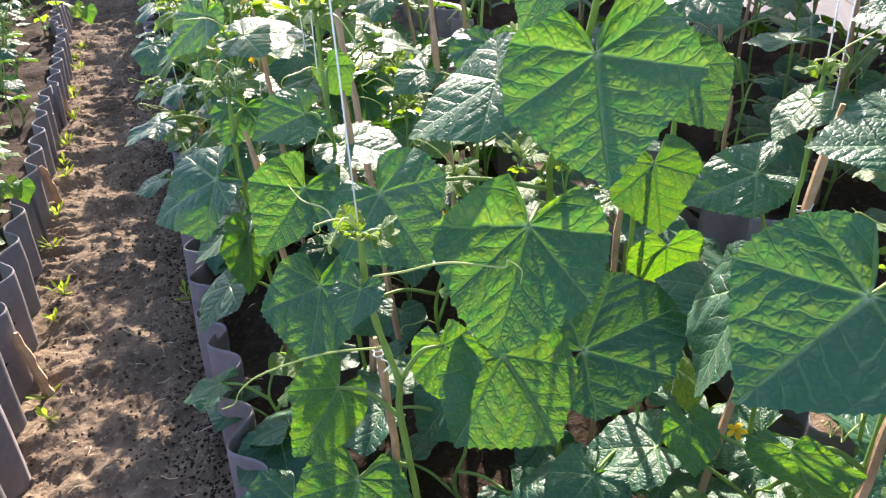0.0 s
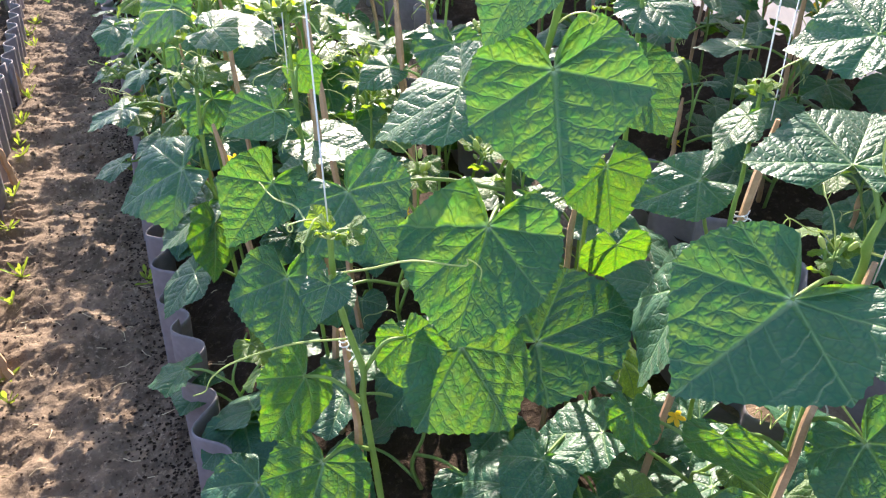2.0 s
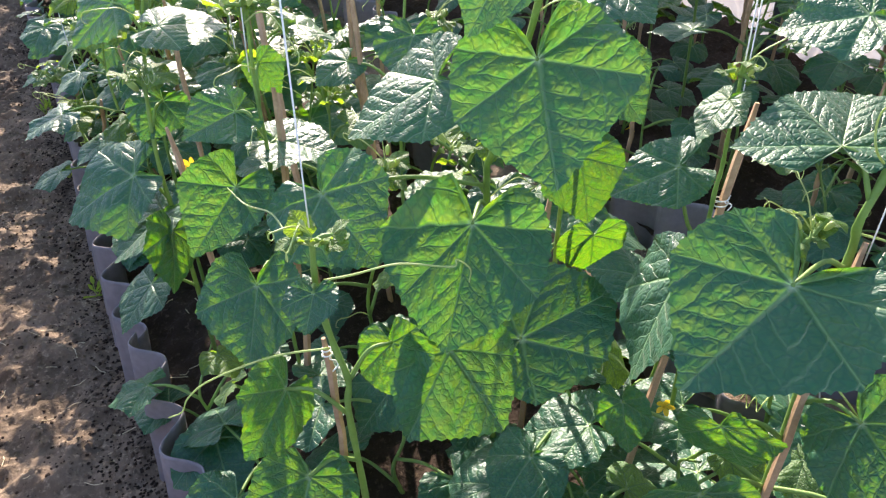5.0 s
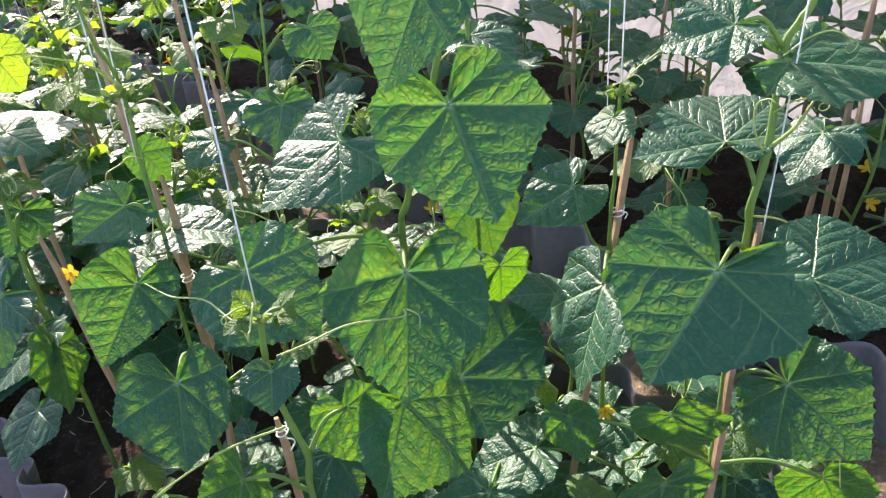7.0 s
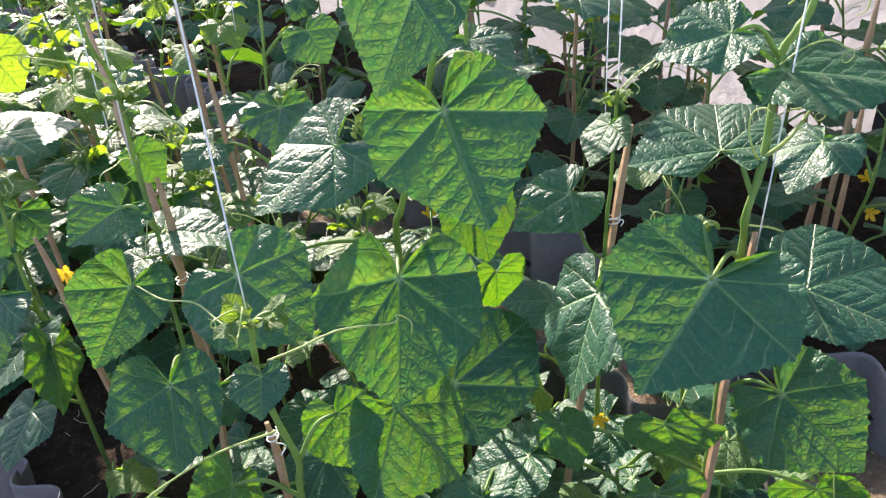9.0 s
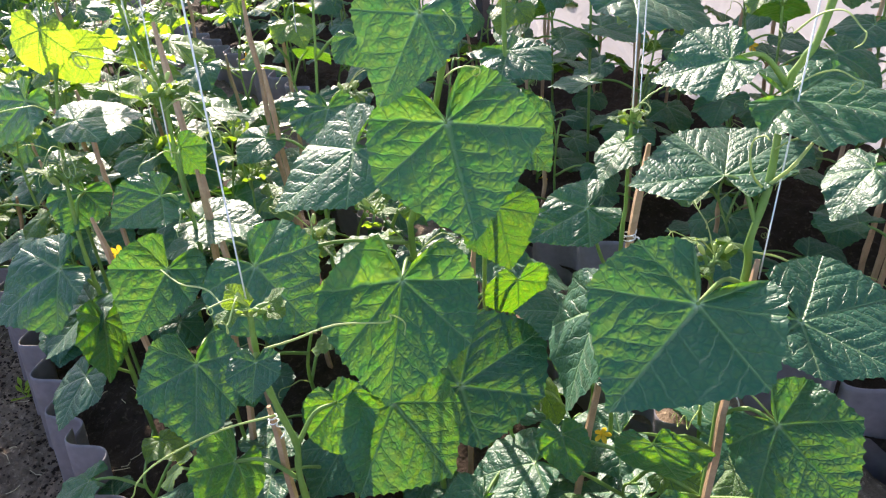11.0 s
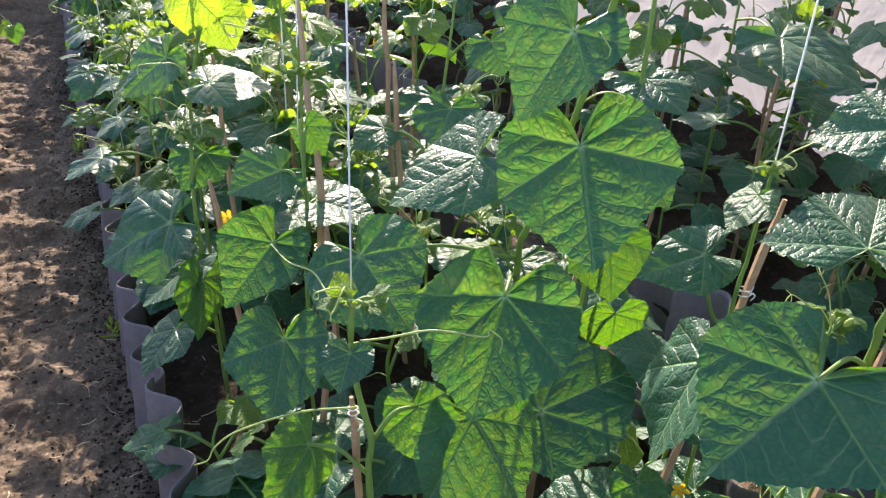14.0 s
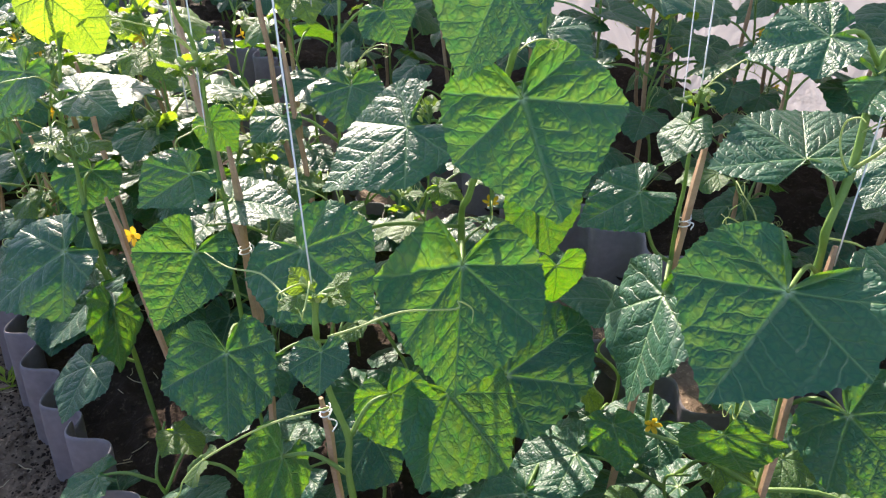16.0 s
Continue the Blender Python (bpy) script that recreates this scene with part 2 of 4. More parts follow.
VEINS = (0, 60, 104, 150, 180)


def margin(side, notch):
    """A function that gives reach, lift and the plain leaf's direction for a direction from the tip, on one side of a leaf."""
    knots = [(0, 1.0, 0.0), *side, (180 - notch, 0.055, 0.02)]
    swell = (0.03, 0.05, 0.10, 0.26)

    def at(a):
        a = min(a, knots[-1][0])
        for k, ((a0, r0, z0), (a1, r1, z1)) in enumerate(zip(knots, knots[1:])):
            if a <= a1:
                u, wide = (a - a0) / (a1 - a0), radians(a1 - a0)
                g, h = math.sin(wide * u) * r0, math.sin(wide * (1 - u)) * r1
                reach = r0 * r1 * math.sin(wide) / (g + h) * (1 + swell[k] * math.sin(math.pi * u))
                ease = u * u * (3 - 2 * u)
                return reach, z0 + (z1 - z0) * ease, VEINS[k] + (VEINS[k + 1] - VEINS[k]) * u
        return knots[-1][1], knots[-1][2], 180

    return at


def leaf_bmesh(seed, rings=12, rays=84, cup=0.12, droop=0.25, wave=0.05, pleat=0.021, sides=None, notch=9):
    """A five-cornered toothed leaf blade, one unit from stalk to tip (+y), face up (+z), pleated along its veins."""
    rng = random.Random(seed)
    bm = bmesh.new()
    uv = bm.loops.layers.uv.new("UVMap")
    if sides is None:
        sides = [[(a + rng.uniform(-5, 5), r * rng.uniform(0.92, 1.08), z + rng.uniform(-0.04, 0.04)) for a, r, z in (SHOULDER, CORNER, LOBE)] for _ in range(2)]
        notch = rng.uniform(5, 13)
    right, left = (margin(side, notch) for side in sides)
    phase = [rng.uniform(0, 6.28) for _ in range(4)]
    flat = {}

    def vert(deg, u, tooth):
        reach, lift, plain = (right if deg >= 0 else left)(abs(deg))
        reach *= 1 + tooth * (u > 0.99)
        a, r = radians(deg), reach * u
        x, y = r * math.sin(a), r * math.cos(a)
        k = 0 if plain < 60 else 1 if plain < 104 else 2 if plain < 150 else 3
        q = (plain - VEINS[k]) / (VEINS[k + 1] - VEINS[k])
        away = min(q, 1 - q) if k < 3 else q
        off = radians(away * 42)
        side, along = r * math.sin(off), r * math.cos(off)
        beat = (along - 0.75 * side - 0.16 * math.sqrt(side)) * 6.6
        gap = abs(beat % 1.0 - 0.5)
        z = -droop * r * r - cup * x * x + lift * u**1.3
        bulge = 2 * away * (2 - 2 * away)
        z += pleat * bulge * u * (1.3 - u) * 1.9
        z += 0.25 * pleat * (gap * 2) ** 0.7 * min(1, side / 0.07) * (1 - 0.35 * u)
        z += wave * u * u * (math.sin(a * 5 + phase[0]) + 0.5 * math.sin(a * 9 + phase[1])) + 0.35 * wave * u**4 * math.sin(a * 23 + phase[2])
        v = bm.verts.new((x, y, z))
        c = radians(plain) * (1 if deg >= 0 else -1)
        flat[v] = (r * math.sin(c), r * math.cos(c))
        return v

    hub = bm.verts.new((0, 0, -0.012))
    flat[hub] = (0, 0)
    grid = []
    reach_end = 180 - notch
    for s in range(rays + 1):
        deg = -reach_end + 2 * reach_end * s / rays
        tooth = 0.019 * (1 if s % 3 == 1 else -0.4) * (abs(deg) < 165) * rng.uniform(0.3, 1.4)
        grid.append([vert(deg, (n / rings) ** 0.9, tooth) for n in range(1, rings + 1)])
    for a, b in zip(grid, grid[1:]):
        bm.faces.new((hub, b[0], a[0]))
        for n in range(rings - 1):
            bm.faces.new((a[n], b[n], b[n + 1], a[n + 1]))
    for face in bm.faces:
        for loop in face.loops:
            loop[uv].uv = flat[loop.vert]
    return bm


# ---- ground ----
def sheet_ground(name, x0, x1, y0, y1, nx, ny, height, material, label, category):
    xs, ys = np.linspace(x0, x1, nx), np.linspace(y0, y1, ny)
    verts = [(x, y, height(x, y)) for y in ys for x in xs]
    faces = [(j * nx + i, j * nx + i + 1, (j + 1) * nx + i + 1, (j + 1) * nx + i) for j in range(ny - 1) for i in range(nx - 1)]
    data = bpy.data.meshes.new(name)
    data.from_pydata(verts, [], faces)
    data.materials.append(material)
    data.polygons.foreach_set("use_smooth", [True] * len(faces))
    return tagged(new(name, data), label, category, kind="structure")


def lumps(x, y, scale, seed):
    return noise.fractal(Vector((x * scale, y * scale, seed)), 0.9, 2.1, 4)


PATH_L, PATH_R, END_Y = -0.52, -0.11, 5.85
FLOOR_Z = 0.0


def path_height(x, y):
    zone = noise.noise(Vector((x * 2.2, y * 1.3, 4)))
    tread = 0.010 * math.sin(y * 150 + 5 * noise.noise(Vector((x * 6, y * 3, 1)))) * max(0, noise.noise(Vector((x * 5, y * 3.1, 9))) - 0.12) * 1.6
    heel = 0.021 * math.sin(y * 30 + 4 * noise.noise(Vector((x * 4, y * 2, 1))) + x * 7) * max(0, zone + 0.3)
    return FLOOR_Z + 0.022 * lumps(x, y, 5, 2) + 0.013 * lumps(x, y, 17, 7) + 0.003 * lumps(x, y, 70, 3) + tread + heel


def bed_height(x, y):
    return 0.10 + 0.03 * lumps(x, y, 5, 12) + 0.012 * lumps(x, y, 26, 5)


def wall_bed_height(x, y):
    return 0.18 + 0.03 * lumps(x, y, 5, 15) + 0.014 * lumps(x, y, 26, 6)


sheet_ground("path", PATH_L - 0.02, PATH_R + 0.02, -1.2, END_Y, 80, 1400, path_height, PATH_EARTH, "trodden pale brown sandy earth path with footprints", "path")
sheet_ground("path_side", 0.785, 0.99, -1.2, END_Y, 30, 400, lambda x, y: path_height(x, y) + 0.15, PATH_EARTH, "narrow bare earth strip between two beds", "path")
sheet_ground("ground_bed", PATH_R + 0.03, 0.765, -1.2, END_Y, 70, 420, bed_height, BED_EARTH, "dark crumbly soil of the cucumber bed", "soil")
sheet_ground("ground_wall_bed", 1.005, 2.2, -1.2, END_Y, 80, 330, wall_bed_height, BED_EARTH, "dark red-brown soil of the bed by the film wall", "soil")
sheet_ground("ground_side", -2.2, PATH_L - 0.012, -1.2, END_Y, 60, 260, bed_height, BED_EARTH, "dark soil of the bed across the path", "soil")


def sheet_panel(x, y0, y1, base, top, lean, period, amp, phase, seed):
    """One corrugated sheet standing on edge, with thickness and a slightly worn rim."""
    bm = bmesh.new()
    count = max(8, int((y1 - y0) / period * 14))
    rows = []
    for n in range(count + 1):
        y = y0 + (y1 - y0) * n / count
        w = amp * math.sin(2 * math.pi * y / period + phase)
        nick = 0.004 * noise.noise(Vector((y * 7, x, seed))) + 0.002 * noise.noise(Vector((y * 40, x, seed)))
        row = []
        for side in (-0.0022, 0.0022):
            for u in (0.0, 0.35, 0.7, 0.97, 1.0):
                z = base + (top - base) * u + nick * u
                row.append(bm.verts.new((x + w + lean * u + side * (0.5 if u == 1.0 else 1.0) + 0.003 * noise.noise(Vector((y * 5, u * 3, seed))), y, z)))
        rows.append(row)
    for a, b in zip(rows, rows[1:]):
        for k in range(4):
            bm.faces.new((a[k], b[k], b[k + 1], a[k + 1]))
            bm.faces.new((a[k + 6], b[k + 6], b[k + 5], a[k + 5]))
        bm.faces.new((a[4], b[4], b[9], a[9]))
    for row in (rows[0], rows[-1]):
        for k in range(4):
            bm.faces.new((row[k], row[k + 1], row[k + 6], row[k + 5]))
    bmesh.ops.recalc_face_normals(bm, faces=bm.faces[:])
    return bm


def edging(x, y0, y1, base, top, lean, label, period=0.105, amp=0.022, phase=0.0, length=0.95, wander=0.012):
    """A bed's edge made of corrugated sheets set one after another."""
    thing = new("garden_edging")
    tagged(thing, label, "garden edging", "edgings of the beds")
    rng = random.Random(int(x * 1000) + 5)
    y = y0
    while y < y1:
        end = min(y1, y + length)
        shift, tilt = rng.uniform(-wander, wander), rng.uniform(-0.015, 0.015)
        part("sheet", sheet_panel(x + shift, y, end - 0.004, base, top + rng.uniform(-0.012, 0.012), lean + tilt, period, amp, phase + rng.uniform(-0.5, 0.5), y), SHEET, thing)
        y = end
    return thing


edging(-0.105, -0.6, END_Y - 0.1, -0.05, 0.20, 0.03, "grey corrugated sheet edging between path and cucumber bed", period=0.145, amp=0.027)
edging(-0.535, -0.6, END_Y - 0.1, -0.05, 0.19, 0.02, "grey corrugated sheet edging of the bed across the path", period=0.16, phase=1.0)
edging(0.78, -0.6, END_Y - 0.1, -0.05, 0.20, 0.01, "grey corrugated sheet edging behind the cucumber bed", period=0.13)
edging(0.995, -0.52, END_Y - 0.1, -0.05, 0.30, 0.01, "tall grey corrugated sheet edging of the wall bed", period=0.15, amp=0.028)

# ---- greenhouse skin ----
bm = bmesh.new()
bmesh.ops.create_grid(bm, x_segments=40, y_segments=16, size=0.5)
for v in bm.verts:
    a, b = v.co.x + 0.5, v.co.y + 0.5
    v.co = (2.10 + 0.02 * lumps(a * 7, b * 2, 1.0, 3) + 0.25 * b * b, -1.6 + 8.0 * a, 0.05 + 2.2 * b)
tagged(new("wall_east", mesh_of("wall_east", bm, FILM)), "milky white greenhouse film stretched over posts", "film wall", kind="structure")
bm = bmesh.new()
bmesh.ops.create_grid(bm, x_segments=20, y_segments=16, size=0.5)
for v in bm.verts:
    a, b = v.co.x + 0.5, v.co.y + 0.5
    v.co = (-2.3 + 4.6 * a, END_Y + 0.15 + 0.02 * lumps(a * 5, b * 2, 1.0, 9), 0.03 + 0.6 * b)
tagged(new("wall_north", mesh_of("wall_north", bm, FILM)), "bright milky film closing the greenhouse end", "film wall", kind="structure")

bm = bmesh.new()
bmesh.ops.create_grid(bm, x_segments=30, y_segments=8, size=0.5)
for v in bm.verts:
    a, b = v.co.x + 0.5, v.co.y + 0.5
    v.co = (-2.2 + 0.02 * lumps(a * 7, b * 2, 1.0, 4), -1.2 + 7.2 * a, 0.05 + 1.0 * b)
tagged(new("wall_west", mesh_of("wall_west", bm, FILM)), "milky white greenhouse film at the far side", "film wall", kind="structure")
bm = bmesh.new()
bmesh.ops.create_grid(bm, x_segments=20, y_segments=8, size=0.5)
for v in bm.verts:
    a, b = v.co.x + 0.5, v.co.y + 0.5
    v.co = (-2.2 + 4.4 * a, -1.2 + 0.02 * lumps(a * 5, b * 2, 1.0, 8), 0.02 + 1.0 * b)
tagged(new("wall_south", mesh_of("wall_south", bm, FILM)), "milky white greenhouse film closing the near end", "film wall", kind="structure")


def box(bm, x0, x1, y0, y1, z0, z1):
    made = bmesh.ops.create_cube(bm, size=1.0)["verts"]
    for v in made:
        v.co = ((x0 + x1) / 2 + v.co.x * (x1 - x0), (y0 + y1) / 2 + v.co.y * (y1 - y0), (z0 + z1) / 2 + v.co.z * (z1 - z0))
    return made


bm = bmesh.new()
box(bm, -2.3, 2.3, END_Y, END_Y + 0.05, -0.05, 0.09)
bmesh.ops.bevel(bm, geom=bm.edges[:], offset=0.006, segments=2, affect="EDGES")
tagged(new("baseboard", mesh_of("baseboard", bm, BOARD, False)), "weathered grey board at the foot of the end film", "board", kind="structure")

def upright(name, x, y, z0, z1, wide, label):
    bm = bmesh.new()
    box(bm, -wide / 2, wide / 2, -wide / 2, wide / 2, 0, z1 - z0)
    bmesh.ops.bevel(bm, geom=bm.edges[:], offset=0.005, segments=2, affect="EDGES")
    ob = new(name, mesh_of(name, bm, POST, False))
    ob.location = (x, y, z0)
    return tagged(ob, label, "post", "greenhouse posts", "structure")


for y in (-0.4, 0.70, 1.69, 2.75, 3.8, 4.9):
    upright("post", 2.06, y, 0.1, 2.2, 0.05, "dark wooden post behind the film wall")
for x in (-1.3, -0.27, 0.75, 1.6):
    upright("post", x, END_Y + 0.075, 0.0, 0.68, 0.045, "dark wooden post of the greenhouse end")

# ---- plants ----
BIG_LEAVES = [mesh_of("leaf", leaf_bmesh(100 + n, 30, 132, 0.04 + 0.03 * (n % 3), 0.05 + 0.05 * (n % 4), 0.016 + 0.008 * (n % 3)), LEAF) for n in range(8)]
FINE_LEAVES = [mesh_of("leaf", leaf_bmesh(150 + n, 11, 78, 0.06 + 0.05 * (n % 3), 0.10 + 0.06 * (n % 4), 0.022 + 0.012 * (n % 3)), LEAF) for n in range(8)]
FAR_LEAVES = [mesh_of("leaf", leaf_bmesh(200 + n, 6, 45, 0.12, 0.2 + 0.1 * (n % 4), 0.04), LEAF) for n in range(8)]
YOUNG_LEAVES = [mesh_of("leaf", leaf_bmesh(300 + n, 7, 45, 0.2, 0.25, 0.06), LEAF_YOUNG) for n in range(4)]


def plant_at(x, y, label, name="cucumber_plant"):
    ob = new(name)
    ob.location = (x, y, wall_bed_height(x, y) if x > 1.0 else bed_height(x, y))
    ob.empty_display_size = 0.05
    return tagged(ob, label, "cucumber plant", "cucumber plants in the beds")


def put_leaf(plant, data, m, size, stalk_from=None, sag=0.02, wide=1.0):
    """Hang a blade at the world pose m, with its stalk from a place on the stem."""
    ob = new("leaf", data)
    ob.parent = plant
    ob.matrix_basis = Matrix.Translation(-plant.location) @ m @ Matrix.Diagonal((size * wide, size, size, 1))
    if stalk_from is not None:
        inv = (m @ Matrix.Diagonal((size * wide, size, size, 1))).inverted()
        a, b = Vector(stalk_from), m.translation
        mid = (a + b) / 2 + Vector((0, 0, sag))
        line = [inv @ p for p in spline([a, mid, b], 8)]
        bm = tube(bmesh.new(), line, lambda u: (0.0032 - 0.001 * u) / size, 6)
        part("petiole", bm, STEM, ob)
    return ob


def aim(tip, face):
    """The turn that lays a leaf's tip towards tip and its upper face towards face."""
    y = Vector(tip).normalized()
    z = Vector(face)
    z = (z - y * z.dot(y)).normalized()
    x = y.cross(z)
    return Matrix((x, y, z)).transposed().to_4x4()


def stake(x, y, z0, z1, lean_x=0.0, lean_y=0.0, width=0.013, label="split wooden plant stake pushed into the soil"):
    bm = bmesh.new()
    rng = random.Random(int(x * 977 + y * 331))
    line = [Vector((lean_x * u + 0.003 * math.sin(u * 5 + rng.random() * 6), lean_y * u, (z1 - z0) * u)) for u in (n / 10 for n in range(11))]
    tube(bm, line, lambda u: width / 2 * (1.0 - 0.15 * u + 0.08 * math.sin(u * 23)) * (0.6 if u > 0.97 else 1.0), 5)
    ob = new("plant_stake", mesh_of("plant_stake", bm, WOOD, False))
    ob.location = (x, y, z0)
    return tagged(ob, label, "plant stake", "stakes in the beds")


def string(a, b, sag=0.01, label="thin white string tied up from stake to overhead wire"):
    a, b = Vector(a), Vector(b)
    line = spline([Vector(), (b - a) / 2 + Vector((sag, sag, 0)), b - a], 14)
    bm = tube(bmesh.new(), line, lambda u: 0.0009 + 0.0002 * math.sin(u * 90), 5)
    ob = new("string", mesh_of("string", bm, STRING))
    ob.location = a
    return tagged(ob, label, "string", "support strings")


def flower(plant, at, ahead, size=0.016):
    """An open yellow five-petalled flower on its short tube."""
    bm = bmesh.new()
    uv = bm.loops.layers.uv.new("UVMap")
    for p in range(5):
        a0 = 2 * math.pi * p / 5
        rim = []
        for u, w in ((0.12, 0.10), (0.5, 0.30), (0.85, 0.26), (1.05, 0.04)):
            rim.append([bm.verts.new((u * math.cos(a0) - s * w * math.sin(a0), u * math.sin(a0) + s * w * math.cos(a0), 0.35 * u * u + 0.05 * abs(s))) for s in (-1, 0, 1)])
        for a, b in zip(rim, rim[1:]):
            for k in (0, 1):
                bm.faces.new((a[k], a[k + 1], b[k + 1], b[k]))
    tube(bm, [Vector((0, 0, -0.9)), Vector((0, 0, -0.3)), Vector((0, 0, 0.12))], lambda u: 0.08 + 0.1 * u, 6)
    bmesh.ops.scale(bm, vec=(size, size, size), verts=bm.verts[:])
    bm.transform(Matrix.Translation(Vector(at) - plant.location) @ Vector(ahead).to_track_quat("Z", "Y").to_matrix().to_4x4())
    part("flower", bm, PETAL, plant, "small open yellow flower")


def bud(plant, at, ahead, size):
    """A fuzzy unopened bud or tiny fruit."""
    bm = bmesh.new()
    line = [Vector((0.06 * math.sin(u * 3), 0, u)) for u in (0, 0.2, 0.45, 0.7, 0.9, 1.0)]
    tube(bm, line, lambda u: 0.05 + 0.20 * math.sin(math.pi * min(1, u * 0.9 + 0.08)), 7)
    bmesh.ops.scale(bm, vec=(size, size, size), verts=bm.verts[:])
    bm.transform(Matrix.Translation(Vector(at) - plant.location) @ Vector(ahead).to_track_quat("Z", "Y").to_matrix().to_4x4())
    part("bud", bm, TENDRIL, plant)


def curl(plant, at, out, reach, seed, thick=0.0009):
    """A tendril that runs out and ends in a hook or coil."""
    rng = random.Random(seed)
    out = Vector(out).normalized()
    up, side = Vector((0, 0, 1)), out.cross(Vector((0, 0, 1))).normalized()
    a = Vector(at)
    pts = [a, a + out * reach * 0.35 + up * reach * 0.2, a + out * reach * 0.7 + up * reach * 0.22 + side * reach * rng.uniform(-0.1, 0.1)]
    c = a + out * reach + up * reach * rng.uniform(-0.1, 0.3)
    pts.append(c)
    turns, rad = rng.choice((0.6, 1.0, 2.2)), reach * 0.10
    for k in range(1, int(turns * 6) + 1):
        b = 2 * math.pi * k / 6
        pts.append(c + out * rad * (math.sin(b)) + up * rad * (math.cos(b) - 1) + side * 0.2 * rad * k)
    line = spline([p - plant.location for p in pts], 4 * len(pts))
    part("tendril", tube(bmesh.new(), line, lambda u: thick * (1.2 - 0.6 * u), 5), TENDRIL, plant)


def shoot(plant, at, seed, size=0.03):
    """The crowded growing tip: small folded leaves, buds and tendrils."""
    rng = random.Random(seed)
    at = Vector(at)
    for n in range(6):
        a = 2.4 * n + rng.random()
        out = Vector((math.cos(a), math.sin(a), 0))
        tip = out * rng.uniform(0.3, 0.9) + Vector((0, 0, rng.uniform(-0.3, 0.9)))
        face = Vector((0, 0, 0.6)) - out * rng.uniform(-0.6, 0.8)
        where = at + out * size * rng.uniform(0.3, 0.9) + Vector((0, 0, size * rng.uniform(-0.8, 0.5)))
        put_leaf(plant, rng.choice(YOUNG_LEAVES), Matrix.Translation(where) @ aim(tip, face), size * rng.uniform(0.5, 1.1), at + Vector((0, 0, -0.4 * size)), 0.003)
    for n in range(4):
        a = rng.uniform(0, 6.28)
        bud(plant, at + Vector((math.cos(a), math.sin(a), rng.uniform(-1, 0.4))) * size * 0.4, (math.cos(a) * 0.6, math.sin(a) * 0.6, 1), size * rng.uniform(0.3, 0.6))
    for n in range(2):
        a = rng.uniform(0, 6.28)
        curl(plant, at, (math.cos(a), math.sin(a), 0.5), size * rng.uniform(1.8, 3.2), seed + n)


def wild_plant(x, y, height, seed, label, leaves=None, size=0.085, spread=1.0, rich=False, gap=0.062):
    """A cucumber vine with a wandering stem, stalked leaves in turn round it, and a young shoot."""
    rng = random.Random(seed)
    leaves = leaves or FAR_LEAVES
    plant = plant_at(x, y, label)
    at = plant.location
    knots = [at + Vector((rng.uniform(-1, 1) * 0.05 * u, rng.uniform(-1, 1) * 0.05 * u, height * u - 0.01)) for u in (0, 0.25, 0.5, 0.75, 1.0)]
    line = spline(knots, 24)
    part("stem", tube(bmesh.new(), [p - at for p in line], lambda u: 0.0045 - 0.0028 * u, 6), STEM, plant)
    count = max(5, int(height / gap))
    turn = rng.uniform(0, 360)
    for n in range(count):
        u = (n + 0.8) / (count + 0.4)
        node = line[min(24, int(u * 24))]
        turn += 137 + rng.uniform(-30, 30)
        a = radians(turn)
        out = Vector((math.cos(a), math.sin(a), 0))
        young = u > (0.74 if rich else 0.84)
        s = size * rng.uniform(0.75, 1.15) * (1.0 if u < 0.65 else 1.0 - 1.6 * (u - 0.65))
        reach = spread * (0.11 * rng.uniform(0.7, 1.2)) * (1.0 if not young else 0.45)
        place = node + out * reach + Vector((0, 0, 0.03 + 0.03 * rng.random()))
        face = out * rng.uniform(-0.05, 0.6) + Vector((rng.uniform(-0.2, 0.2), rng.uniform(-0.25, 0.15), 0.8))
        tip = out * rng.uniform(0.6, 1.0) + Vector((rng.uniform(-0.3, 0.3), rng.uniform(-0.3, 0.3), -rng.uniform(0.0, 0.35)))
        data = rng.choice(YOUNG_LEAVES if young else leaves)
        put_leaf(plant, data, Matrix.Translation(place) @ aim(tip, face), s, node, 0.015)
        if rich and rng.random() < 0.6:
            curl(plant, node, -out + Vector((0, 0, 0.4)), rng.uniform(0.06, 0.12), seed * 31 + n)
        if rich and rng.random() < 0.12:
            flower(plant, node + out * 0.02, out + Vector((0, 0, 0.3)))
    if rich:
        shoot(plant, line[-1], seed, 0.035)
    return plant

VINES = {}


def vine(x, y, knots, label, thick=0.0048):
    """A plant whose stem climbs from the soil at x, y through the knots."""
    plant = plant_at(x, y, label)
    at = plant.location
    line = spline([at - Vector((0, 0, 0.02)), *[Vector(k) for k in knots]], 40)
    rng = random.Random(int(x * 1000))
    bm = tube(bmesh.new(), [p - at for p in line], lambda u: (thick - 0.0016 * u) * (1 + 0.10 * math.sin(u * 60)), 8)
    part("stem", bm, STEM, plant)
    VINES[plant.name] = line
    return plant


def hang(plant, x, y, z, rx, ry, rz, size, wide, variant, drop=0.045, young=False, stalk=True):
    """A measured leaf with its stalk from the stem a little below it."""
    line = VINES[plant.name]
    start = min(line, key=lambda p: abs(p.z - (z - drop)))
    data = (YOUNG_LEAVES if young else BIG_LEAVES)[variant % (4 if young else 8)]
    return put_leaf(plant, data, pose(x, y, z, rx, ry, rz), size, start if stalk else None, 0.018, wide)


